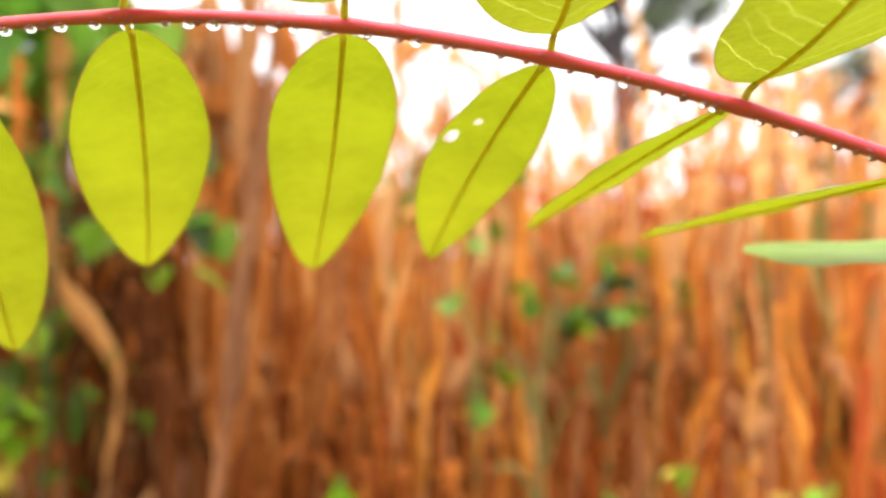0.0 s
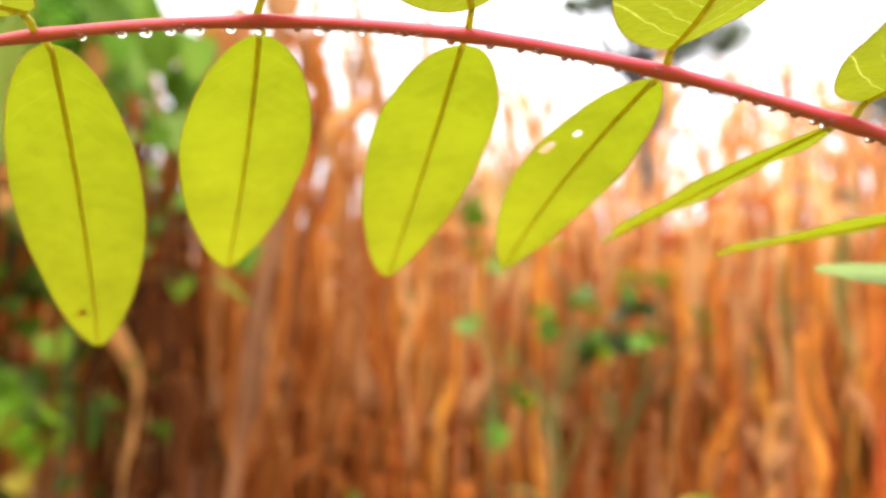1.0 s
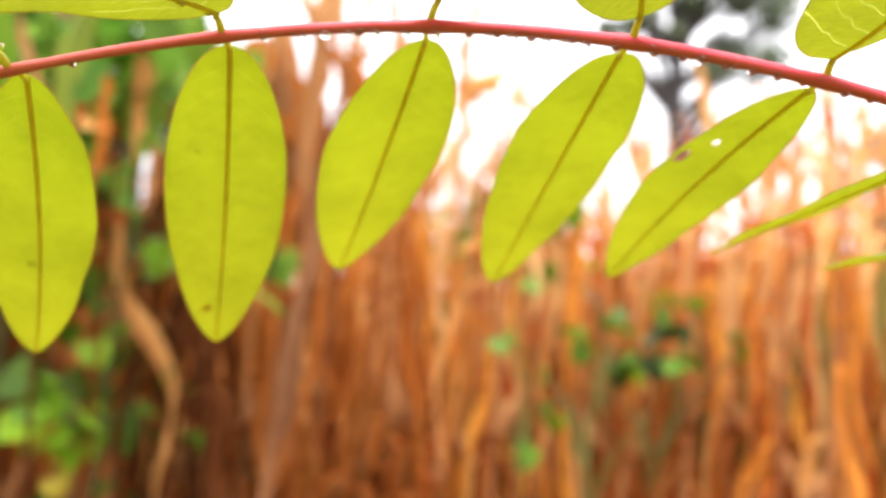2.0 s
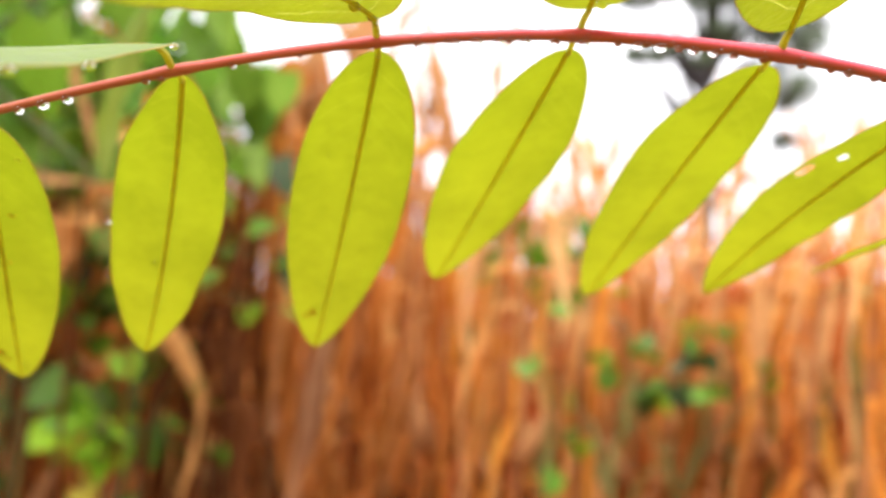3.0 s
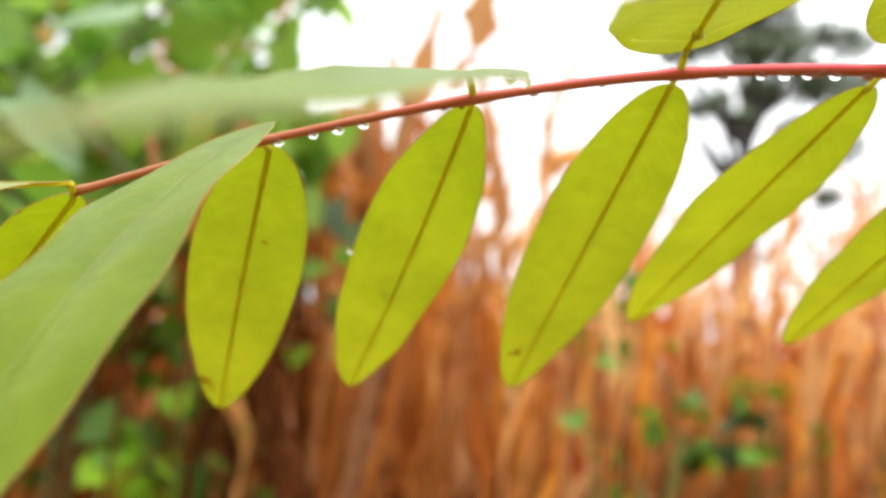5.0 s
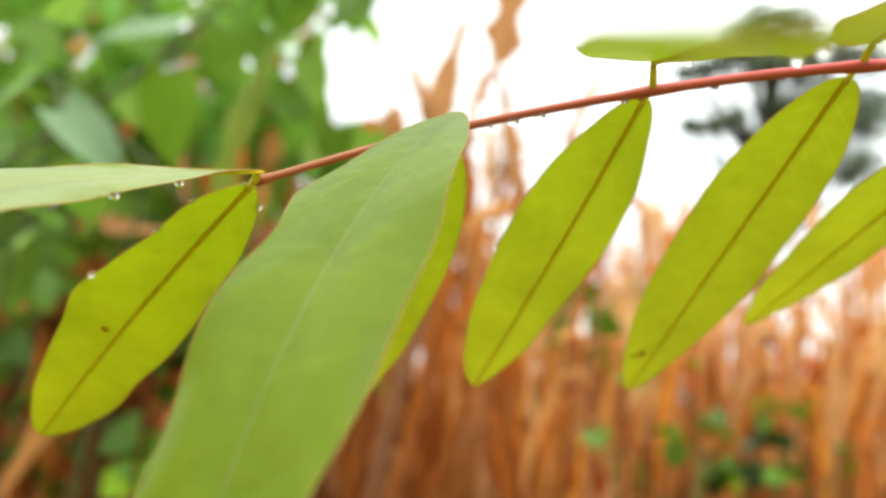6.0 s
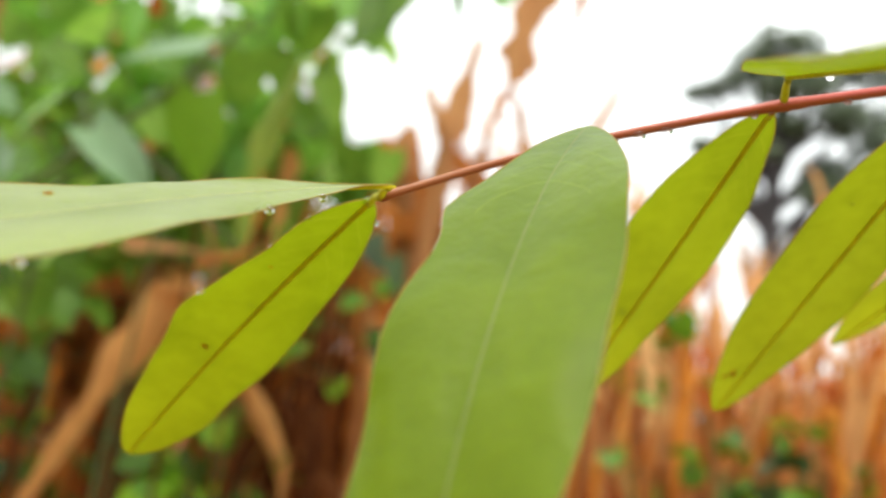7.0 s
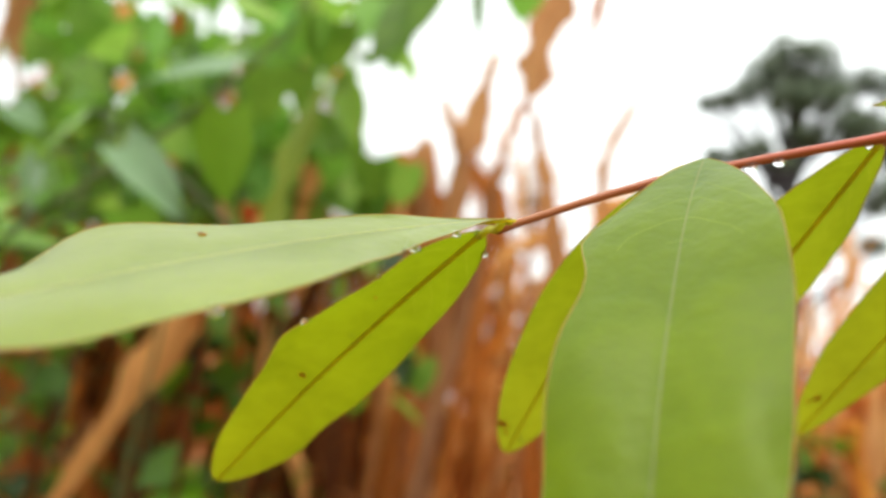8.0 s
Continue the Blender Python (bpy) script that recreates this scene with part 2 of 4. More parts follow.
def part(name, shape, mat, parent, label=""):
    """One mesh object under a thing or under a part; shape is (verts, faces)."""
    ob = new(name, as_mesh(name, shape[0], shape[1], mat))
    ob.parent = parent
    if parent is not None:
        ob.matrix_parent_inverse = Matrix.Identity(4)
    if label:
        ob["label"] = label
    return ob


def thing(name, place, label, category, group="", kind=""):
    ob = new(name)
    ob.empty_display_size = 0.05
    ob.matrix_basis = place
    return tagged(ob, label, category, group, kind)


def tube(path, radii, sides=8, caps=True):
    """A tapered round tube along a path."""
    pts = [Vector(p) for p in path]
    verts, faces = [], []
    side = None
    for i, p in enumerate(pts):
        d = (pts[min(i + 1, len(pts) - 1)] - pts[max(i - 1, 0)]).normalized()
        if side is None:
            side = d.orthogonal().normalized()
        side = (side - d * side.dot(d)).normalized()
        other = d.cross(side)
        r = radii[i] if hasattr(radii, "__len__") else radii
        for k in range(sides):
            a = 2 * math.pi * k / sides
            verts.append(p + (side * math.cos(a) + other * math.sin(a)) * r)
    for i in range(len(pts) - 1):
        for k in range(sides):
            k2 = (k + 1) % sides
            faces.append((i * sides + k, i * sides + k2, (i + 1) * sides + k2, (i + 1) * sides + k))
    if caps:
        faces.append(tuple(range(sides))[::-1])
        faces.append(tuple(range((len(pts) - 1) * sides, len(pts) * sides)))
    return verts, faces


def joined(shapes):
    verts, faces = [], []
    for v, f in shapes:
        n = len(verts)
        verts += list(v)
        faces += [tuple(i + n for i in q) for q in f]
    return verts, faces


def smooth_path(points, steps=8):
    """A Catmull-Rom curve through points."""
    p = [Vector(q) for q in points]
    p = [p[0] * 2 - p[1]] + p + [p[-1] * 2 - p[-2]]
    out = []
    for i in range(1, len(p) - 2):
        for k in range(steps):
            t = k / steps
            a, b, c, d = p[i - 1], p[i], p[i + 1], p[i + 2]
            out.append(0.5 * ((2 * b) + (c - a) * t + (2 * a - 5 * b + 4 * c - d) * t * t + (3 * b - a - 3 * c + d) * t ** 3))
    out.append(p[-2])
    return out


# ---------------------------------------------------------------- ground
def ground():
    n = 60
    verts, faces = [], []
    for j in range(n + 1):
        for i in range(n + 1):
            x = math.copysign(abs(i / n * 2 - 1) ** 2.6, i / n * 2 - 1) * 400
            y = math.copysign(abs(j / n * 2 - 1) ** 2.6, j / n * 2 - 1) * 400 + 3
            verts.append((x, y, 0.03 * noise.noise((x * 1.3, y * 1.3, 0)) - 0.02))
    for j in range(n):
        for i in range(n):
            a = j * (n + 1) + i
            faces.append((a, a + 1, a + n + 2, a + n + 1))
    ob = new("ground", as_mesh("ground", verts, faces, M_SOIL))
    tagged(ob, "brown bare soil of the maize field", "ground", kind="structure")


ground()

# ---------------------------------------------------------------- the pinnate leaf in front
shrub = thing("shrub_branch", pose(0, 0, 0), "wet pinnate leaf with a red stalk and yellow-green leaflets", "branch")

NODES = [(-0.1586, 0.0968, 1.3051), (-0.1363, 0.1035, 1.3166), (-0.1032, 0.1030, 1.3263), (-0.0735, 0.1056, 1.3336),
         (-0.0435, 0.1075, 1.3371), (-0.0135, 0.1090, 1.3364), (0.0148, 0.1104, 1.3322), (0.0413, 0.1110, 1.3255),
         (0.0668, 0.1117, 1.3170), (0.0923, 0.1126, 1.3070), (0.16, 0.120, 1.270), (0.25, 0.135, 1.21), (0.32, 0.15, 1.15)]
STEPS = 16
RACHIS = smooth_path(NODES, STEPS)


def along_rachis(s):
    """The place at s leaflet pairs from the tip, and the stalk's radius there."""
    i = min(int(s * STEPS), len(RACHIS) - 2)
    return RACHIS[i].lerp(RACHIS[i + 1], s * STEPS - i), rachis_radius(s)


def rachis_radius(s):
    swell = 0.00022 * math.exp(-((s - round(s)) / 0.10) ** 2)
    return 0.00056 + 0.00044 * min(s / 5.0, 1.0) + 0.0001 * max(0, s - 6) / 3 + swell


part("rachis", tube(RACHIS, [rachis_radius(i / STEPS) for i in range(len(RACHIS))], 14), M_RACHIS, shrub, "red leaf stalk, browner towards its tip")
stem_path = smooth_path([(0.36, 0.17, -0.05), (0.37, 0.16, 0.4), (0.35, 0.17, 0.8), (0.32, 0.15, 1.15), (0.33, 0.14, 1.5)], 6)
part("stem", tube(stem_path, [0.011 - 0.006 * i / len(stem_path) for i in range(len(stem_path))], 10), M_TWIG, shrub, "brown woody shrub stem")


def leaflet(node, base, tip, roll, wide_l, wide_r, a, b, bend, fold, sweep, seed, holes=(), spots=(), scars=(), veins=0, wave=0.0003, mat=None, rough_rim=0.006, lips=(), lobes_l=(), lobes_r=()):
    """A leaflet from base to tip: half widths, outline powers, bend, fold and sweep as shares, bulges of either rim from base to tip, and its blemishes at (along, across, size)."""
    rnd = random.Random(seed)
    B, T = Vector(base), Vector(tip)
    ax = (T - B)
    L = ax.length
    ax.normalize()
    s0 = ax.cross(Vector((0, 0, 1))).normalized()
    n0 = s0.cross(ax)
    r = radians(roll)
    S = s0 * math.cos(r) + n0 * math.sin(r)
    N = n0 * math.cos(r) - s0 * math.sin(r)
    ph = [rnd.uniform(0, 6.28) for _ in range(6)]

    def half(u, left):
        w = max(math.sin(math.pi * min(max(u, 1e-4), 1) ** a), 0.0) ** b
        rim = 1 + rough_rim * math.sin(9 * u + ph[0 + left]) + 0.4 * rough_rim * math.sin(21 * u + ph[2 + left])
        rim += sum(k * math.exp(-((u - 0.1 - 0.12 * i) / 0.075) ** 2) for i, k in enumerate(lobes_l if left else lobes_r))
        return max(w * (wide_l if left else wide_r) * rim, 0.00015)

    def at(u, v, lift=0.0):
        k = 4 * u * (1 - u)
        w = half(u, 1 if v < 0 else 0)
        p = B + ax * (u * L) + N * (bend * L * k) + S * (sweep * L * k)
        p = p + S * (v * w) + N * (fold * abs(v) * w)
        ripple = wave * (math.sin(14 * u + ph[4] + 2 * v) * abs(v) ** 2 + 0.35 * math.sin(31 * u + ph[5] - 3 * v) * abs(v) ** 1.5) * min(1, k * 1.5)
        # blade arches gently between the midrib and the rim
        dome = 0.05 * w * (1 - (2 * abs(v) - 1) ** 2) * min(1, k * 2)
        turned = sum(h * math.exp(-((u - u0) / wd) ** 2) * max(0, v * sd) ** 2 for u0, sd, h, wd in lips)
        return p + N * (ripple + dome + lift + turned)

    # the grid's rows follow the side veins: four wide rows of lamina, then one narrow row that is the vein
    count, fill = (21, 6) if holes else (14, 4) if veins else (19, 3)
    marks_u, is_vein = [0.0], []
    for k in range(count):
        a0, a1 = k / count, (k + 1) / count
        thin = 0.0010 if veins else 0.0018
        steps = 9 if k in (0, count - 1) else fill
        for q in range(steps):
            g = (q + 1) / steps
            g = g * g if k == 0 else 1 - (1 - g) ** 2 if k == count - 1 else g
            marks_u.append(a0 + (a1 - a0 - thin) * g)
            is_vein.append(False)
        marks_u.append(a1)
        is_vein.append(k < count - 1)
    nu, nv = len(marks_u) - 1, (44 if holes else 16)

    reach = [rnd.uniform(0.8, 0.99) for _ in range(nu)]

    def skew(u, v):
        if veins:
            # side veins leave the midrib nearly square, crooked, and bend towards the tip near the rim
            k = min(1, u / 0.1) * (1 - u)
            return u + k * (0.10 * abs(v) + 0.20 * abs(v) ** 2.5 + 0.011 * math.sin(17 * abs(v) + 3 * v + 31 * u + ph[3]) * min(1, 3 * abs(v)))
        return u + 0.19 * min(1, u / 0.14) * (1 - u) * abs(v) ** 1.6 * (1 + 0.15 * math.sin(40 * u + ph[1])) + 0.006 * math.sin(11 * abs(v) + 20 * u + ph[3]) * min(1, u / 0.14) * (1 - u) * min(1, 3 * abs(v))

    def rib(u):
        return 0.00036 * (1 - 0.6 * u) + 0.00010

    def across(u, j):
        """The place across the blade of column j; the two halves start at the sides of the midrib."""
        m = nv // 2
        g = min(0.6, 0.35 * rib(u) / half(u, 0))
        return -1 + (1 - g) * j / m if j <= m else g + (1 - g) * (j - m - 1) / m

    verts = []
    for u in marks_u:
        for j in range(nv + 2):
            v = across(u, j)
            verts.append(at(skew(u, v), v))
    faces, slots = [], []
    for i in range(nu):
        for j in range(nv + 1):
            um = (marks_u[i] + marks_u[i + 1]) / 2
            v = (across(um, j) + across(um, j + 1)) / 2
            u = skew(um, v)
            if any(((u - hu) * L / hs) ** 2 + (((v - hv) * wide_l) / (hs * hq)) ** 2 < 1 for hu, hv, hs, hq in holes):
                continue
            q = i * (nv + 2) + j
            faces.append((q, q + 1, q + nv + 3, q + nv + 2))
            slots.append(2 if j == nv // 2 else 1 if is_vein[i] and (abs(v) < reach[i] if veins else abs(v) < 0.86 and u < 0.27) else 0)
    blade = part("leaflet", (verts, faces), mat or M_LEAFLET, shrub)
    blade.data.materials.append(M_VEIN if veins else M_VEIN_FAINT)
    blade.data.materials.append(M_VEIN if mat is M_LEAFLET_LIT else M_GROOVE)
    blade.data.polygons.foreach_set("material_index", slots)
    spread = blade.data.uv_layers.new(name="along")
    for loop in blade.data.loops:
        row, col = divmod(loop.vertex_index, nv + 2)
        spread.data[loop.index].uv = (marks_u[row], col / (nv + 1))
    n = 40
    # the midrib is a rounded ridge under the blade
    ridge, fold_faces = [], []
    for i in range(n + 1):
        u = i / n
        for k in range(6):
            g = math.pi * k / 5
            ridge.append(at(u, 0, -0.00004) + S * (rib(u) * math.cos(g)) - N * (rib(u) * 1.1 * math.sin(g)))
    for i in range(n):
        fold_faces += [(i * 6 + k, i * 6 + k + 1, i * 6 + k + 7, i * 6 + k + 6) for k in range(5)]
    part("midrib", (ridge, fold_faces), M_MIDRIB, blade, "olive midrib")
    rim = [verts[i * (nv + 2)] for i in range(2, nu + 1)] + [verts[i * (nv + 2) + nv + 1] for i in range(nu - 1, 1, -1)]
    part("margin", tube(rim, 0.00008, 5), M_MARGIN, blade, "thin russet rim")
    pet = Vector(node)
    join = B + ax * 0.0008 - N * 0.0004
    part("petiolule", tube(smooth_path([pet, (pet + join) / 2 + Vector((0, 0, 0.0006)), join], 6), [0.00062 - 0.000012 * q for q in range(13)], 10), M_PETIOLULE, blade, "short green stalklet")
    for kind, marks in ((0, spots), (1, scars)):
        for su, sv, size in marks:
            vs, fs = [at(su, sv, -0.00012), at(su, sv, 0.00012)], []
            m = 10
            for face, lift in ((0, -0.00009), (1, 0.00009)):
                o = len(vs)
                for q in range(m):
                    g = 2 * math.pi * q / m
                    rr = size * (1 + 0.35 * math.sin(2 * g + ph[0]) + 0.15 * math.sin(5 * g))
                    vs.append(at(min(su + rr * math.cos(g) / L * 0.5, 0.99), max(-0.98, min(0.98, sv + rr * math.sin(g) / wide_l)), lift))
                fs += [(face, o + q, o + (q + 1) % m) for q in range(m)]
            part("scar" if kind else "brown_spot", (vs, fs), M_SCAR if kind else M_SPOT, blade, "pale chewed scar" if kind else "dead brown fleck")
    return at


end_far = leaflet(NODES[0], (-0.1612, 0.1021, 1.3060), (-0.2147, 0.1463, 1.2608), -13.0, 0.0099, 0.0102, 1.04, 0.54, 0.016, -0.065, -0.006, 1, mat=M_LEAFLET_YOUNG, rough_rim=0.014,
        lobes_l=(0.074, -0.092, 0.011, 0.162, -0.010, -0.029, -0.029, -0.083), lobes_r=(-0.016, -0.027, -0.077, -0.041, -0.006, -0.053, 0.103, 0.118),
        spots=[(0.555, -0.26, 0.0009), (0.263, -0.50, 0.0004)])
second_far = leaflet(NODES[1], (-0.1339, 0.1060, 1.3175), (-0.1591, 0.1680, 1.2742), -1.9, 0.0099, 0.0101, 0.80, 0.57, 0.010, -0.052, -0.005, 2, mat=M_LEAFLET_GREEN,
        spots=[(0.875, -0.80, 0.0024), (0.91, -0.55, 0.0012), (0.293, 0.25, 0.0006), (0.47, 0.10, 0.0005)], scars=[(0.1, 0.68, 0.0006)])
third_far = leaflet(NODES[2], (-0.1038, 0.1078, 1.3273), (-0.1298, 0.1654, 1.2825), 0.6, 0.0107, 0.0094, 0.97, 0.58, 0.015, 0.152, 0.015, 3, mat=M_LEAFLET_GREEN,
        lobes_l=(-0.033, 0.053, -0.010, -0.037, -0.045, 0.000, -0.011, 0.049), lobes_r=(-0.028, 0.068, 0.028, 0.029, 0.002, -0.076, -0.006, -0.026))
fourth_far = leaflet(NODES[3], (-0.0739, 0.1103, 1.3340), (-0.0959, 0.1822, 1.2868), 2.5, 0.0111, 0.0110, 0.84, 0.59, 0.010, 0.032, 0.007, 4,
        spots=[(0.850, -0.38, 0.0017), (0.862, -0.62, 0.0010)])
leaflet(NODES[4], (-0.0443, 0.1132, 1.3372), (-0.0690, 0.1894, 1.3060), 10.3, 0.0120, 0.0115, 0.83, 0.64, 0.009, 0.002, 0.010, 5)
leaflet(NODES[5], (-0.0143, 0.1143, 1.3368), (-0.0311, 0.1953, 1.3054), 7.8, 0.0119, 0.0110, 0.78, 0.59, 0.025, -0.006, 0.016, 6)
leaflet(NODES[6], (0.0144, 0.1144, 1.3325), (-0.0031, 0.1925, 1.3078), -6.4, 0.0097, 0.0088, 0.84, 0.71, 0.024, -0.017, -0.005, 7,
        holes=[(0.335, -0.76, 0.0024, 0.5), (0.256, -0.45, 0.0012, 0.5)], spots=[(0.363, 0.05, 0.0007)])
leaflet(NODES[7], (0.0393, 0.1130, 1.3258), (0.0198, 0.1869, 1.3145), 17.6, 0.0094, 0.0096, 0.71, 0.72, 0.001, 0.016, -0.003, 8)
leaflet(NODES[8], (0.0681, 0.1124, 1.3168), (0.0480, 0.1931, 1.3129), 8.2, 0.0135, 0.0134, 0.72, 0.70, -0.002, 0.02, -0.015, 9)
leaflet(NODES[9], (0.0925, 0.1144, 1.3077), (0.0721, 0.1907, 1.3110), 11.8, 0.0134, 0.0133, 0.80, 0.55, -0.017, -0.024, -0.009, 10)
# the row that points towards the viewer
end_near = leaflet(NODES[0], (-0.1557, 0.0918, 1.3056), (-0.2050, 0.0316, 1.2719), 16.8, 0.0149, 0.0147, 1.30, 1.01, 0.018, 0.004, 0.020, 11, wave=0.0006, rough_rim=0.015, mat=M_LEAFLET_LIT,
        lobes_l=(-0.035, -0.148, -0.081, 0.111, -0.024, -0.027, 0.093, 0.007), lobes_r=(0.026, -0.134, 0.121, -0.203, 0.177, -0.072, 0.029, 0.000), lips=[(0.52, 1, 0.0012, 0.09), (0.76, 1, -0.0025, 0.16)],
        spots=[(0.495, 0.50, 0.0010)])
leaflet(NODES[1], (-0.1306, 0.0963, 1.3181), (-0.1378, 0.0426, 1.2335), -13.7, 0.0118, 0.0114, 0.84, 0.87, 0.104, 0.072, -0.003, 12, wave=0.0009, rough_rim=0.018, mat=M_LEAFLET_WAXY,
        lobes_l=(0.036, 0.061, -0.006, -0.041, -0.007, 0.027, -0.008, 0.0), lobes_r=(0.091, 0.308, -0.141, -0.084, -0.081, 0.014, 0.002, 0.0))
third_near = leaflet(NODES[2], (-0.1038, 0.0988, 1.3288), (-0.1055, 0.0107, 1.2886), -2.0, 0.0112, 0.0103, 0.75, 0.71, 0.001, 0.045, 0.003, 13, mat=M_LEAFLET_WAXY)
fourth_near = leaflet(NODES[3], (-0.0734, 0.1025, 1.3358), (-0.0829, 0.0243, 1.3026), -12.2, 0.0093, 0.0111, 0.74, 0.76, 0.037, -0.055, -0.033, 14, veins=11, mat=M_LEAFLET_OVER)
fifth_near = leaflet(NODES[4], (-0.0421, 0.1069, 1.3411), (-0.0406, 0.0237, 1.3466), -10.5, 0.0137, 0.0134, 0.71, 0.73, -0.020, -0.052, -0.006, 15, veins=11, mat=M_LEAFLET_OVER)
leaflet(NODES[5], (-0.0130, 0.1062, 1.3392), (-0.0234, 0.0255, 1.3488), -17.3, 0.0126, 0.0126, 0.75, 0.74, -0.011, -0.086, 0.006, 16, veins=11, mat=M_LEAFLET_OVER)
leaflet(NODES[6], (0.0151, 0.1089, 1.3351), (0.0072, 0.0252, 1.3446), -11.9, 0.0122, 0.0123, 0.75, 0.72, -0.058, 0.151, -0.010, 17, veins=11, mat=M_LEAFLET_OVER)
leaflet(NODES[7], (0.0431, 0.1105, 1.3288), (0.0332, 0.0293, 1.3398), -6.1, 0.0117, 0.0115, 0.72, 0.74, -0.051, 0.080, -0.019, 18,
        spots=[(0.085, -0.05, 0.0007)], veins=11, mat=M_LEAFLET_OVER)
leaflet(NODES[8], (0.0690, 0.1115, 1.3200), (0.0600, 0.0320, 1.3300), -8.0, 0.0120, 0.0120, 0.74, 0.73, -0.03, 0.03, -0.01, 19, veins=11, mat=M_LEAFLET_OVER)


# ---------------------------------------------------------------- water drops
def drop_mesh():
    verts, faces = [], []
    rings, sides = 9, 14
    for i in range(rings + 1):
        a = math.pi * i / rings
        for k in range(sides):
            g = 2 * math.pi * k / sides
            rr = math.sin(a)
            verts.append((rr * math.cos(g), rr * math.sin(g), math.cos(a) * (0.95 if i < rings / 2 else 0.82)))
    for i in range(rings):
        for k in range(sides):
            k2 = (k + 1) % sides
            faces.append((i * sides + k, (i + 1) * sides + k, (i + 1) * sides + k2, i * sides + k2))
    return as_mesh("water_drop", verts, faces, M_WATER)


DROP = drop_mesh()
drop_rnd = random.Random(5)


def water_drop(place, r, squash=1.0, label="clear round water drop hanging from the red leaf stalk"):
    ob = new("water_drop", DROP)
    ob.matrix_basis = Matrix.LocRotScale(place, Euler((0, 0, drop_rnd.uniform(0, 6))), (r, r, r * squash))
    tagged(ob, label, "water drop", "drops on the leaf")


for s, r in ((0.93, 1.0), (1.15, 0.95), (1.31, 0.95), (1.42, 1.1), (1.53, 1.05), (1.88, 0.7), (1.95, 0.55), (2.29, 0.7), (2.62, 0.45), (3.21, 0.8), (3.39, 0.9),
             (3.50, 1.05), (3.61, 0.95), (3.66, 0.7), (3.74, 1.05), (3.89, 0.9), (4.03, 1.1), (4.20, 0.7), (4.30, 1.0), (4.41, 1.15), (4.50, 0.8), (4.57, 0.95), (4.67, 1.0), (4.77, 0.9),
             (4.92, 0.8), (5.11, 0.8), (5.26, 0.7), (5.34, 1.0), (5.48, 0.7), (5.61, 0.9), (5.75, 0.7), (5.88, 0.6), (6.10, 0.7), (6.24, 0.6), (6.38, 0.95), (6.48, 0.6), (6.57, 0.85), (6.69, 0.8), (6.80, 0.9), (6.85, 1.0),
             (7.10, 0.9), (7.18, 0.6), (7.30, 0.95), (7.41, 0.7), (7.52, 0.9), (7.62, 0.7), (7.71, 0.8)):
    p, rr = along_rachis(s)
    r *= 0.00088 if s < 3 else 0.00086
    water_drop(p + Vector((0, -0.3 * rr, -rr - 0.30 * r)), r, 0.85)

for k in range(26):
    s = 3.1 + 4.8 * (k + drop_rnd.uniform(0.1, 0.9)) / 26
    p, rr = along_rachis(s)
    g = radians(drop_rnd.uniform(200, 250))
    r = drop_rnd.uniform(0.0003, 0.0006)
    water_drop(p + Vector((0, math.cos(g), math.sin(g))) * (rr + 0.25 * r), r, label="tiny clear water bead on the side of the red leaf stalk")
# drops on the rims of the end leaflets
for on, u, v, r in ((end_near, 0.272, -1, 0.0006), (end_near, 0.162, -1, 0.0006), (end_near, 0.606, -1, 0.0006), (end_far, 0.10, -1.03, 0.0005), (end_far, 0.20, -1.03, 0.0004), (end_far, 0.388, -1.05, 0.0006), (end_far, 0.003, -1, 0.0007), (end_far, 0.037, 1, 0.0006),
                    (third_far, 0.50, -1.03, 0.0005), (third_near, 0.05, -0.9, 0.0006), (third_near, 0.515, -1, 0.0006), (third_near, 0.395, -1, 0.0006), (fourth_near, 0.15, 0, 0.0008), (fourth_near, 0.035, 0, 0.0006), (fifth_near, 0.03, -0.3, 0.0009)):
    water_drop(on(u, v) - Vector((0, 0, 0.55 * r)), r, label="clear water drop on the rim of a green leaflet")
for on, u, v, r in ((second_far, 0.439, -0.06, 0.0005), (second_far, 0.93, 0.40, 0.0006), (third_far, 0.622, -0.17, 0.0006), (third_far, 0.70, 0.80, 0.0004), (fourth_far, 0.287, -0.50, 0.0004), (end_far, 0.385, -0.17, 0.0004)):
    water_drop(on(u, v, -0.45 * r), r, label="tiny clear water drop clinging under a green leaflet")

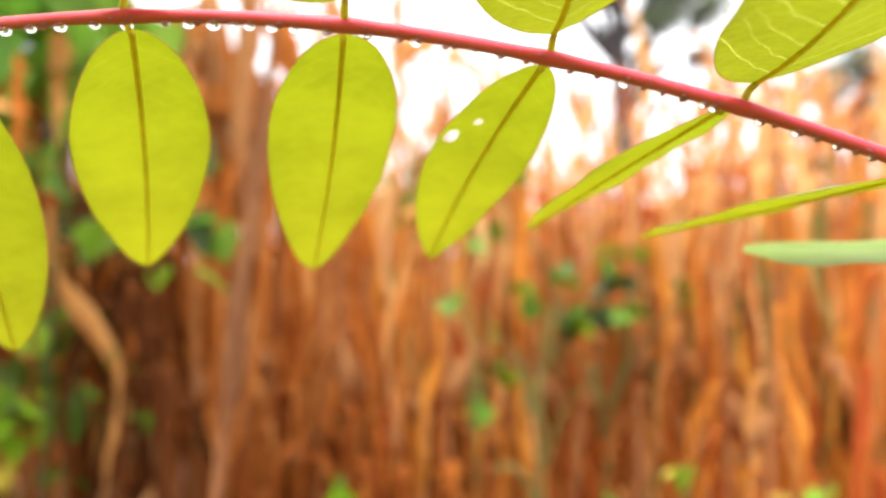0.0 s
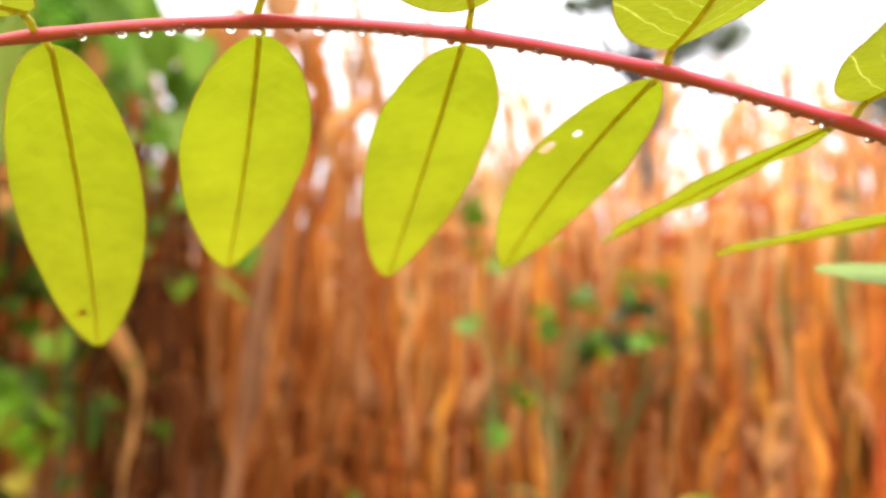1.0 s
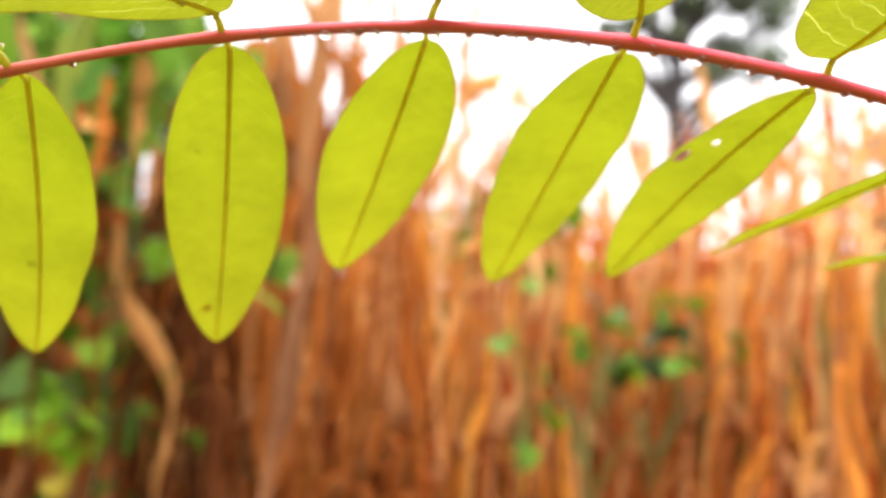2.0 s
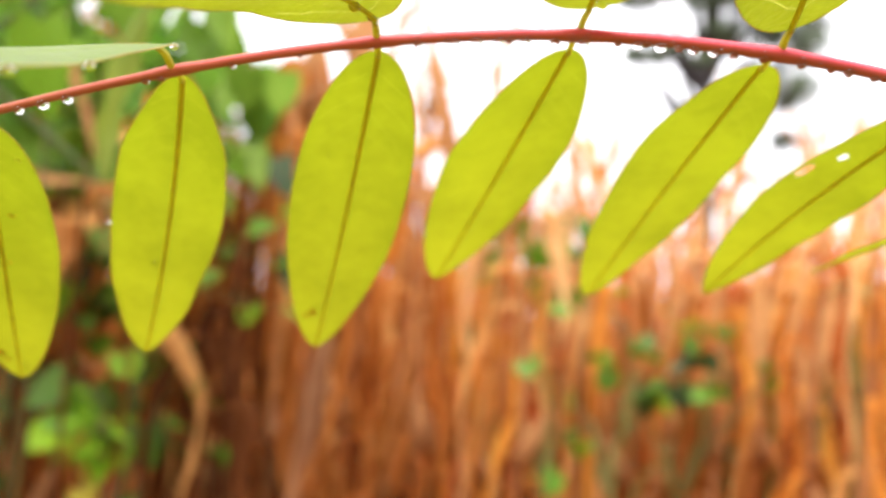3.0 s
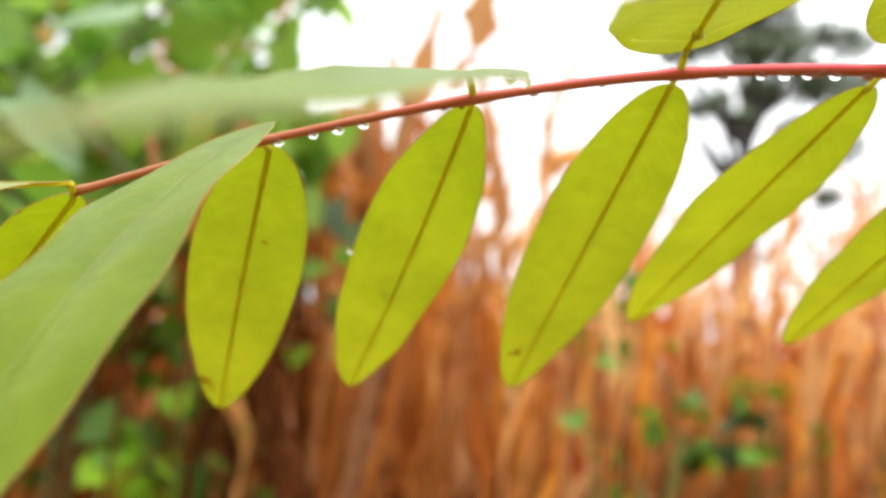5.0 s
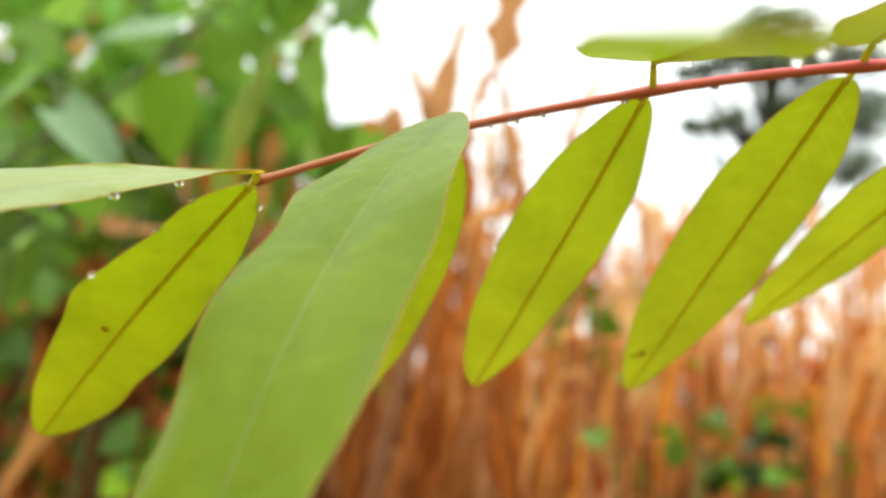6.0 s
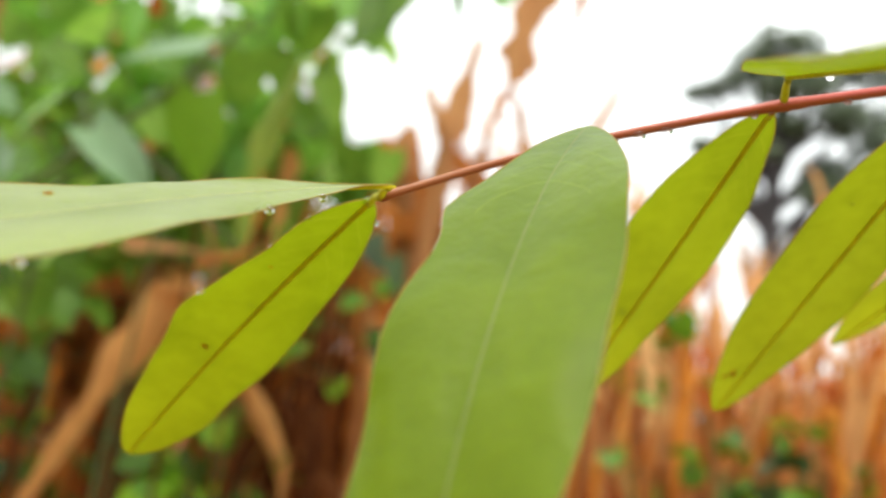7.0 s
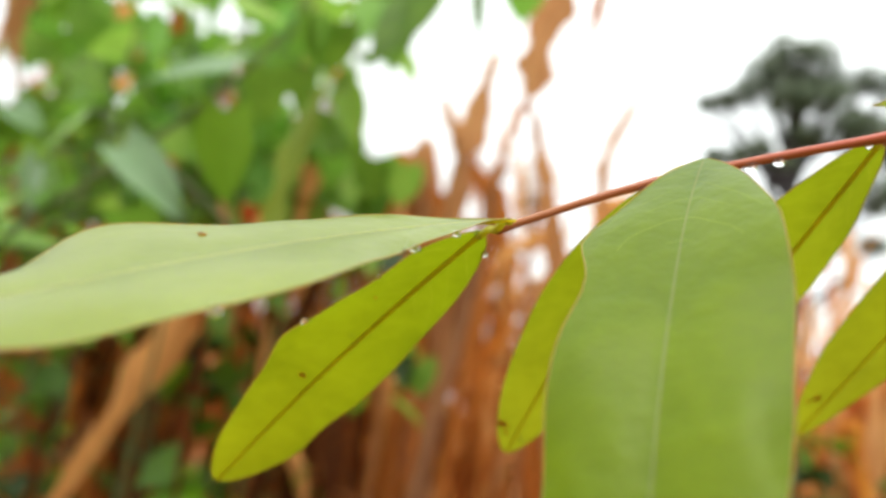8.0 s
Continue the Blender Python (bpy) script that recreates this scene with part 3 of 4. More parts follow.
# ---------------------------------------------------------------- dry maize
def blade(path, width, rnd, curl=0.5, cross=4, twist=0.0, tail=0.25, flat=None):
    """A dry strap leaf along a path: broad near its foot, pointed, creased along the middle, with torn wavy edges; flat is the way its face looks at the foot."""
    pts = [Vector(p) for p in path]
    n = len(pts) - 1
    verts, faces = [], []
    ph = [rnd.uniform(0, 6.28) for _ in range(4)]
    side = None
    for i, p in enumerate(pts):
        t = i / n
        d = (pts[min(i + 1, n)] - pts[max(i - 1, 0)]).normalized()
        if side is None:
            side = d.cross(flat or Vector((0, 0, 1)))
            if side.length < 0.05:
                side = d.orthogonal()
            side.normalize()
        side = (side - d * side.dot(d)).normalized()
        a = twist * t + 0.5 * math.sin(5 * t + ph[0])
        s = side * math.cos(a) + d.cross(side) * math.sin(a)
        nrm = d.cross(s)
        w = width * 0.5 * (0.35 + 0.65 * min(1, t / 0.2)) * (1 - max(0, (t - tail) / (1 - tail)) ** 1.6) + 0.0008
        w *= 1 + 0.2 * math.sin(17 * t + ph[1]) + 0.16 * math.sin(31 * t + ph[3])
        for k in range(cross + 1):
            v = k / cross * 2 - 1
            verts.append(p + s * (v * w * math.cos(curl * abs(v))) + nrm * (w * abs(v) * math.sin(curl * 1.6) * 0.8 + 0.12 * w * math.sin(9 * t + 3 * v + ph[2])))
    for i in range(n):
        for k in range(cross):
            q = i * (cross + 1) + k
            faces.append((q, q + 1, q + cross + 2, q + cross + 1))
    return verts, faces


SOUTH = Vector((0, -1, 0.2))


def arching(foot, turn, length, rise, drop_at, rnd, n=18):
    """A leaf's path from a stalk: out and up, then over and straight down."""
    p = Vector(foot)
    out = [p.copy()]
    side = rnd.uniform(-0.5, 0.5)
    for i in range(n):
        t = (i + 0.5) / n
        k = min(1, max(0, (t - drop_at * 0.3) / drop_at))
        el = rise + (radians(-87) - rise) * (k * k * (3 - 2 * k)) + 0.25 * math.sin(9 * t + side * 8) * k
        g = turn + side * t + 0.35 * math.sin(7 * t + side * 20) * t
        p = p + Vector((math.cos(g) * math.cos(el), math.sin(g) * math.cos(el), math.sin(el))) * (length / n)
        out.append(p.copy())
    return out


M_HUSK_GREY = material("greyed_maize_leaf", (0.20, 0.085, 0.035), (0.46, 0.235, 0.115), (60, 60, 14), 0.75, 0.3, None, 0.4, per_object=0.2, fine=7, shine=0.08)
M_HUSK_BROWN = material("brown_maize_leaf", (0.22, 0.056, 0.009), (0.70, 0.26, 0.055), (30, 30, 7), 0.75, 0.3, None, 0.4, per_object=0.8, fine=7, shine=0.08)


def maize_leaf_material(rnd, brown=0.0):
    if rnd.random() < brown:
        return M_HUSK_BROWN
    k = rnd.random()
    return M_HUSK if k < 0.54 else M_HUSK_PALE if k < 0.91 else M_HUSK_OLIVE if k < 0.985 else M_HUSK_DARK


def maize(height, seed, leaves=11, tassel=True, upright=2, blades=(), foot_at=(0, 0), lean=None, thick=1.0, label="", stalk_mat=None, leaf_mat=None, brown=0.08):
    """A dead maize plant with stalk, leaves, an ear and a tassel; blades are extra leaves along given world paths."""
    rnd = random.Random(seed)
    place = Vector((foot_at[0], foot_at[1], 0))
    plant = thing("maize_plant", Matrix.Translation(place), label or "dead dry orange-brown maize plant with drooping leaves", "maize", "maize plants in the field")
    lean = lean or (rnd.uniform(-0.07, 0.07), rnd.uniform(-0.07, 0.07))
    stalk = []
    for i in range(15):
        t = i / 14
        stalk.append(Vector((lean[0] * t ** 1.3 * height + 0.01 * math.sin(4 * t + seed), lean[1] * t ** 1.3 * height, -0.04 + t * (height + 0.04))))
    part("stalk", tube(stalk, [thick * 0.013 * (1 - 0.65 * i / 14) * (1.25 if i % 2 else 1.0) + 0.002 for i in range(15)], 8), stalk_mat or M_STALK, plant)
    turn = rnd.uniform(0, 6.28)
    for k in range(leaves):
        t = 0.16 + 0.82 * (k / max(leaves - 1, 1)) ** 0.85
        i = t * 14
        foot = stalk[min(int(i), 14)].lerp(stalk[min(int(i) + 1, 14)], i % 1)
        turn += math.pi + rnd.uniform(-0.7, 0.7)
        length = rnd.uniform(0.5, 0.9) * (0.8 if t > 0.85 else 1)
        if k >= leaves - upright:
            path = arching(foot, turn, length * 0.55, radians(rnd.uniform(60, 82)), rnd.uniform(0.9, 1.6), rnd)
            shape = blade(path, rnd.uniform(0.025, 0.055), rnd, 0.8, twist=rnd.uniform(-3, 3))
        else:
            path = arching(foot, turn, length, radians(rnd.uniform(35, 78) if t > 0.7 else rnd.uniform(-10, 40)), rnd.uniform(0.12, 0.26) * (1 if t > 0.7 else 0.6), rnd)
            shape = blade(path, rnd.uniform(0.022, 0.062), rnd, rnd.uniform(0.3, 0.9), twist=rnd.uniform(-4, 4), tail=0.45)
        part("leaf", shape, leaf_mat or (M_HUSK_STRAW if t > 0.82 and brown < 0.5 and rnd.random() < 0.75 else maize_leaf_material(rnd, brown)), plant)
    for points, width, mat, *flat in blades:
        part("leaf", blade(smooth_path([Vector(p) - place for p in points], 6), width, rnd, 0.5, twist=rnd.uniform(-0.15, 0.15) if flat else rnd.uniform(-0.8, 0.8), tail=0.6 if flat else 0.35, flat=flat[0] if flat else None), mat, plant)
    if leaves > 4:
        # a closed ear in its husk
        foot = stalk[7]
        g = rnd.uniform(0, 6.28)
        d = Vector((math.cos(g) * 0.5, math.sin(g) * 0.5, -0.8 if rnd.random() < 0.5 else 0.8)).normalized()
        part("ear", tube([foot + d * (0.02 * q) for q in range(12)], [0.008, 0.018, 0.024, 0.027, 0.028, 0.027, 0.025, 0.022, 0.018, 0.013, 0.008, 0.003], 8), M_COB, plant)
    if tassel:
        top = stalk[-1]
        shapes = []
        for q in range(6):
            g = q * 1.05 + seed
            e = 0.0 if q == 0 else rnd.uniform(0.25, 0.7)
            ln = rnd.uniform(0.12, 0.22)
            shapes.append(tube([top + Vector((math.cos(g) * e * ln * x * (1 + x), math.sin(g) * e * ln * x * (1 + x), ln * x * (1 - e * 0.4 * x))) for x in (0, 0.3, 0.6, 1)], [0.003, 0.0035, 0.003, 0.001], 5))
        part("tassel", joined(shapes), M_TASSEL, plant)
    return plant


field_rnd = random.Random(21)


def plant_maize(kinds, spare, x, y, low, high):
    """Sets one more plant of the kinds; the sources themselves are planted first."""
    m = Matrix.LocRotScale((x, y, 0), Euler((field_rnd.uniform(-0.05, 0.05), field_rnd.uniform(-0.05, 0.05), field_rnd.uniform(0, 6.28))), None)
    if spare:
        spare.pop().matrix_basis = m
    else:
        copy_thing(field_rnd.choice(kinds), m @ Matrix.Scale(field_rnd.uniform(low, high), 4))


LOW = [maize(1.72 + 0.035 * k, 100 + k, leaves=25, tassel=k % 4 == 0, upright=3) for k in range(9)]
spare = list(LOW)
for j, y in enumerate((2.45, 2.75, 3.1, 3.5, 4.0, 4.6, 5.3, 6.1, 7.0)):
    x = (-0.22, -0.26, -0.32, -0.4, -0.48, -0.55, -0.6, -0.7, -0.8)[j]
    while x < 0.62 * y + 0.4:
        if not (0.15 < x < 0.9 and y < 2.9):
            plant_maize(LOW, spare, x + field_rnd.uniform(-0.06, 0.06), y + field_rnd.uniform(-0.12, 0.12), 0.97 + 0.016 * j, 1.10 + 0.019 * j)
        x += 0.205 + 0.032 * j
for y, x0, x1, step in ((3.3, 0.35, 2.3, 0.24), (4.3, 0.3, 2.9, 0.30)):
    x = x0
    while x < x1:
        plant_maize(LOW, spare, x + field_rnd.uniform(-0.08, 0.08), y + field_rnd.uniform(-0.1, 0.1), 1.10, 1.22)
        x += step


def far_field():
    """The rest of the field, too dense to count: simpler plants in one mesh."""
    rnd = random.Random(77)
    shapes = []
    for y, step in ((4.15, 0.16), (4.9, 0.15), (5.7, 0.16), (6.6, 0.18), (7.6, 0.20), (8.8, 0.22), (10.2, 0.25), (12.0, 0.28)):
        x = -0.12 * y if y < 4.5 else -0.85 * y
        while x < 0.64 * y + 0.5:
            px, py = x + rnd.uniform(-0.08, 0.08), y + rnd.uniform(-0.25, 0.25)
            h = (1.72 + 0.035 * (y - 4)) * rnd.uniform(0.94, 1.06)
            shapes.append(tube([(px, py, -0.03), (px + rnd.uniform(-0.05, 0.05), py, h * 0.6), (px + rnd.uniform(-0.1, 0.1), py, h)], [0.012, 0.01, 0.004], 5))
            turn = rnd.uniform(0, 6.28)
            for k in range(13):
                turn += math.pi + rnd.uniform(-0.8, 0.8)
                up = k >= 11
                path = arching((px, py, h * (0.3 + 0.057 * k)), turn, rnd.uniform(0.3, 0.45) if up else rnd.uniform(0.5, 0.85), radians(rnd.uniform(55, 80)), 1.2 if up else rnd.uniform(0.15, 0.3), rnd, 9)
                shapes.append(blade(path, rnd.uniform(0.022, 0.055), rnd, 0.6, cross=2, twist=rnd.uniform(-3, 3), tail=0.45))
            x += step
    ob = new("maize_stand", as_mesh("maize_stand", *joined(shapes), M_HUSK_FAR))
    tagged(ob, "dense stand of dead orange-brown maize farther off", "maize", kind="stuff")


far_field()
TALL = [maize(2.2 + 0.05 * k, 200 + k, leaves=18, tassel=k % 2 == 0, upright=1, brown=0.75) for k in range(5)]
spare = list(TALL)
for y, x0, x1, step in ((2.75, -2.0, -0.42, 0.18), (3.2, -2.4, -0.42, 0.22), (3.8, -2.9, -0.55, 0.28), (4.6, -3.4, -0.7, 0.34), (5.6, -4.2, -0.9, 0.4), (7.0, -5.0, -1.1, 0.5), (2.3, -2.0, -0.75, 0.19), (2.42, -0.66, -0.44, 0.11), (2.62, -0.76, -0.42, 0.12)):
    x = x0
    while x < x1:
        low = 0.80 if x > -0.43 * y else 0.93
        plant_maize(TALL, spare, x + field_rnd.uniform(-0.06, 0.06), y + field_rnd.uniform(-0.12, 0.12), low, low + 0.09)
        x += step
for y, step in ((2.95, 0.16), (3.5, 0.2)):
    x = -2.5
    while x < -0.46 * y:
        plant_maize(TALL, spare, x + field_rnd.uniform(-0.06, 0.06), y + field_rnd.uniform(-0.12, 0.12), 1.04, 1.18)
        x += step
# unseen rows behind the viewer, added to block low sky light on the leaflets
for y, step in ((-1.15, 0.32), (-1.7, 0.36)):
    x = -2.2
    while x < 2.2:
        plant_maize(TALL, spare, x + field_rnd.uniform(-0.08, 0.08), y + field_rnd.uniform(-0.12, 0.12), 0.95, 1.08)
        x += step
# single plants that stand out against the sky
maize(2.0, 301, 12, False, 1, brown=0.7, foot_at=(-0.60, 2.48), lean=(0.0, -0.05), blades=[
    ([(-0.578, 2.300, 1.656), (-0.592, 2.300, 1.845), (-0.587, 2.300, 2.006), (-0.573, 2.300, 2.126), (-0.548, 2.300, 2.216), (-0.530, 2.300, 2.298), (-0.515, 2.300, 2.405), (-0.495, 2.300, 2.508)], 0.095, M_HUSK_BLEACHED, SOUTH),
    ([(-0.529, 2.300, 1.993), (-0.564, 2.300, 2.099), (-0.596, 2.300, 2.180), (-0.626, 2.300, 2.254), (-0.653, 2.300, 2.329)], 0.055, M_HUSK_BLEACHED, SOUTH),
    ([(-0.592, 2.340, 2.159), (-0.513, 2.340, 2.100), (-0.453, 2.340, 2.022), (-0.429, 2.340, 1.925), (-0.429, 2.340, 1.784)], 0.075, M_HUSK_BROWN, SOUTH),
    ([(-0.383, 2.360, 1.810), (-0.432, 2.360, 1.930), (-0.472, 2.360, 2.018), (-0.466, 2.360, 2.105), (-0.421, 2.360, 2.129)], 0.06, M_HUSK_BROWN, SOUTH),
    ([(-0.571, 2.420, 1.787), (-0.645, 2.420, 1.927), (-0.719, 2.420, 2.054), (-0.805, 2.420, 2.124), (-0.845, 2.420, 2.137)], 0.15, M_HUSK_BROWN, SOUTH)])
maize(1.95, 302, 10, False, 1, foot_at=(-0.24, 2.56), lean=(0.0, -0.03), blades=[
    ([(-0.247, 2.300, 1.660), (-0.249, 2.300, 1.793), (-0.255, 2.300, 1.895), (-0.284, 2.300, 1.997), (-0.307, 2.300, 2.102), (-0.334, 2.300, 2.191), (-0.355, 2.300, 2.264), (-0.391, 2.300, 2.336)], 0.055, M_HUSK_BLEACHED, SOUTH),
    ([(-0.300, 2.250, 2.761), (-0.323, 2.250, 2.641), (-0.351, 2.250, 2.542), (-0.358, 2.250, 2.428), (-0.376, 2.250, 2.342), (-0.389, 2.250, 2.295)], 0.12, M_HUSK_BLEACHED, SOUTH),
    ([(-0.380, 2.250, 2.303), (-0.409, 2.250, 2.260), (-0.419, 2.250, 2.212), (-0.386, 2.250, 2.174)], 0.04, M_HUSK_BROWN, SOUTH),
    ([(-0.259, 2.320, 1.926), (-0.314, 2.320, 1.891), (-0.376, 2.320, 1.875), (-0.411, 2.320, 1.833), (-0.424, 2.320, 1.711)], 0.06, M_HUSK_PALE, SOUTH),
    ([(-0.183, 2.300, 2.737), (-0.198, 2.300, 2.657), (-0.225, 2.300, 2.530)], 0.04, M_HUSK_BROWN, SOUTH)])
maize(2.0, 303, 10, False, 1, foot_at=(-0.13, 2.62), lean=(0.0, -0.03), blades=[
    ([(-0.121, 2.420, 1.851), (-0.129, 2.420, 1.976), (-0.131, 2.420, 2.086), (-0.129, 2.420, 2.170), (-0.114, 2.420, 2.256), (-0.078, 2.420, 2.349), (-0.038, 2.420, 2.455)], 0.042, M_HUSK_BLEACHED, SOUTH),
    ([(-0.004, 2.420, 2.107), (-0.062, 2.420, 2.070), (-0.119, 2.420, 2.024), (-0.162, 2.420, 1.949)], 0.085, M_HUSK_PALE, SOUTH)])
maize(1.9, 317, 6, False, 0, foot_at=(0.10, 2.85), lean=(0.0, -0.03), blades=[
    ([(0.144, 2.750, 1.696), (0.150, 2.750, 1.872), (0.143, 2.750, 2.001), (0.102, 2.750, 2.077), (0.031, 2.750, 2.118), (-0.035, 2.750, 2.095)], 0.05, M_HUSK_BLEACHED, SOUTH),
    ([(-0.308, 2.600, 1.722), (-0.274, 2.600, 1.854), (-0.288, 2.600, 1.977), (-0.309, 2.600, 2.081), (-0.334, 2.600, 2.214)], 0.045, M_HUSK_BLEACHED, SOUTH)])
maize(2.1, 304, 1, False, 0, foot_at=(-0.60, 1.97), lean=(0.11, -0.05), thick=1.05, label="leaning pale dead maize stalk with few leaves", blades=[
    ([(-0.392, 1.868, 1.957), (-0.415, 1.86, 1.719), (-0.445, 1.87, 1.454), (-0.475, 1.89, 1.162), (-0.51, 1.90, 0.924), (-0.535, 1.91, 0.658)], 0.036, M_HUSK_GREY, SOUTH),
    ([(-0.405, 1.90, 1.90), (-0.400, 1.89, 1.66), (-0.425, 1.90, 1.40), (-0.445, 1.92, 1.15), (-0.50, 1.93, 0.90)], 0.032, M_HUSK_BROWN, SOUTH),
    ([(-0.415, 1.84, 1.60), (-0.450, 1.84, 1.38), (-0.490, 1.85, 1.16), (-0.500, 1.86, 1.00)], 0.028, M_HUSK_GREY, SOUTH)])
# added plants, coloured near black where deep shade lies between the stalks
maize(1.7, 307, 10, False, 0, foot_at=(-0.86, 2.12), label="added maize plant with hanging leaves, coloured dark as deep shade", leaf_mat=M_HUSK_DARK, stalk_mat=M_HUSK_DARK)
maize(1.6, 308, 10, False, 0, foot_at=(-0.74, 2.16), label="added maize plant with hanging leaves, coloured dark as deep shade", leaf_mat=M_HUSK_DARK, stalk_mat=M_HUSK_DARK)
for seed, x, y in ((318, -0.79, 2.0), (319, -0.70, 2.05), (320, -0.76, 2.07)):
    maize(1.35, seed, 9, False, 0, foot_at=(x, y), label="added maize plant with hanging leaves, coloured dark as deep shade", leaf_mat=M_HUSK_DARK, stalk_mat=M_HUSK_DARK)
# short plants added to darken the field's foot; their colour is its shade
for seed, x, y, h in ((322, -0.31, 2.28, 0.95), (323, -0.17, 2.25, 0.88), (324, -0.03, 2.30, 0.92), (325, 0.10, 2.27, 0.84), (326, -0.42, 2.20, 0.98)):
    maize(h, seed, 11, False, 0, foot_at=(x, y), label="short added maize plant with hanging leaves in shade brown", leaf_mat=M_HUSK_LOW_SHADE, stalk_mat=M_HUSK_LOW_SHADE)
# two more plants in the shade colour, farther left
maize(1.5, 309, 10, False, 0, foot_at=(-1.25, 2.2), label="added maize plant with hanging leaves, coloured dark as deep shade", leaf_mat=M_HUSK_DARK, stalk_mat=M_HUSK_DARK)
maize(1.5, 310, 10, False, 0, foot_at=(-1.5, 2.15), label="added maize plant with hanging leaves, coloured dark as deep shade", leaf_mat=M_HUSK_DARK, stalk_mat=M_HUSK_DARK)
maize(2.15, 314, 0, False, 0, foot_at=(-1.66, 1.70), lean=(0.0, -0.03), blades=[
    ([(-1.55, 1.53, 2.22), (-1.565, 1.53, 2.160), (-1.57, 1.55, 2.06), (-1.55, 1.58, 1.98), (-1.52, 1.60, 1.90)], 0.08, M_HUSK_BLEACHED)])
maize(1.85, 315, 0, False, 0, foot_at=(-0.92, 1.62), lean=(0.02, -0.08), thick=0.4, stalk_mat=M_HUSK_DARK, blades=[
    ([(-0.895, 1.354, 1.821), (-0.881, 1.361, 1.780), (-0.866, 1.369, 1.730), (-0.838, 1.383, 1.649), (-0.805, 1.403, 1.533), (-0.790, 1.418, 1.40)], 0.04, M_HUSK_BLEACHED),
    ([(-0.85, 1.43, 1.51), (-0.805, 1.403, 1.533), (-0.755, 1.407, 1.543), (-0.700, 1.409, 1.568)], 0.03, M_HUSK_PALE),
    ([(-0.739, 1.385, 1.711), (-0.750, 1.391, 1.658), (-0.749, 1.401, 1.585), (-0.77, 1.42, 1.5)], 0.04, M_HUSK)])
maize(1.8, 316, 0, False, 0, foot_at=(-0.84, 1.70), lean=(0.01, -0.03), thick=0.4, stalk_mat=M_HUSK_DARK, blades=[
    ([(-0.77, 1.625, 1.87), (-0.777, 1.625, 1.825), (-0.791, 1.629, 1.744), (-0.794, 1.633, 1.664), (-0.788, 1.637, 1.583)], 0.05, M_HUSK_PALE),
    ([(-0.86, 1.577, 1.82), (-0.854, 1.577, 1.776), (-0.848, 1.580, 1.731), (-0.832, 1.583, 1.664), (-0.82, 1.59, 1.56)], 0.06, M_HUSK_BROWN)])
maize(1.75, 327, 8, False, 0, brown=0.9, foot_at=(-0.74, 2.52), label="leaning brown maize plant with broad hanging leaves", blades=[
    ([(-0.767, 2.440, 1.448), (-0.786, 2.440, 1.660), (-0.794, 2.440, 1.861), (-0.819, 2.440, 2.026), (-0.867, 2.440, 2.137)], 0.160, M_HUSK_BROWN, SOUTH),
    ([(-0.684, 2.460, 1.387), (-0.704, 2.460, 1.617), (-0.718, 2.460, 1.835), (-0.724, 2.460, 2.002), (-0.750, 2.460, 2.133)], 0.150, M_HUSK_BROWN, SOUTH),
    ([(-0.569, 2.420, 1.396), (-0.610, 2.420, 1.619), (-0.648, 2.420, 1.831), (-0.679, 2.420, 2.012), (-0.703, 2.420, 2.178), (-0.725, 2.420, 2.234)], 0.140, M_HUSK_BLEACHED, SOUTH),
    ([(-0.540, 2.480, 1.653), (-0.597, 2.480, 1.831), (-0.631, 2.480, 1.996), (-0.630, 2.480, 2.110)], 0.120, M_HUSK_BROWN, SOUTH)])
maize(1.05, 313, 7, False, 6, foot_at=(0.27, 2.35), label="half-green short maize plant with strap leaves", leaf_mat=M_HUSK_OLIVE, stalk_mat=M_HUSK_OLIVE)
maize(1.75, 305, 0, False, 0, foot_at=(-0.95, 1.95), lean=(0.02, -0.02), thick=0.6, stalk_mat=M_HUSK_DARK, blades=[
    ([(-0.93, 1.90, 1.5), (-0.899, 1.875, 1.356), (-0.826, 1.900, 1.228), (-0.776, 1.920, 1.124), (-0.768, 1.934, 1.030), (-0.799, 1.946, 0.919), (-0.809, 1.960, 0.810)], 0.046, M_HUSK_PALE, SOUTH)])
maize(1.85, 306, 2, False, 0, foot_at=(-1.22, 2.05), lean=(-0.02, -0.03), thick=0.6, stalk_mat=M_HUSK_DARK, blades=[
    ([(-1.22, 1.98, 1.60), (-0.954, 1.558, 1.503), (-0.964, 1.535, 1.441), (-1.000, 1.551, 1.344), (-1.076, 1.566, 1.219), (-1.165, 1.585, 1.068), (-1.235, 1.602, 0.944)], 0.10, M_HUSK_PALE),
    ([(-1.20, 1.70, 1.60), (-1.09, 1.50, 1.585), (-1.025, 1.489, 1.569), (-0.947, 1.497, 1.565), (-0.867, 1.505, 1.550), (-0.835, 1.511, 1.51)], 0.065, M_HUSK_BLEACHED)])


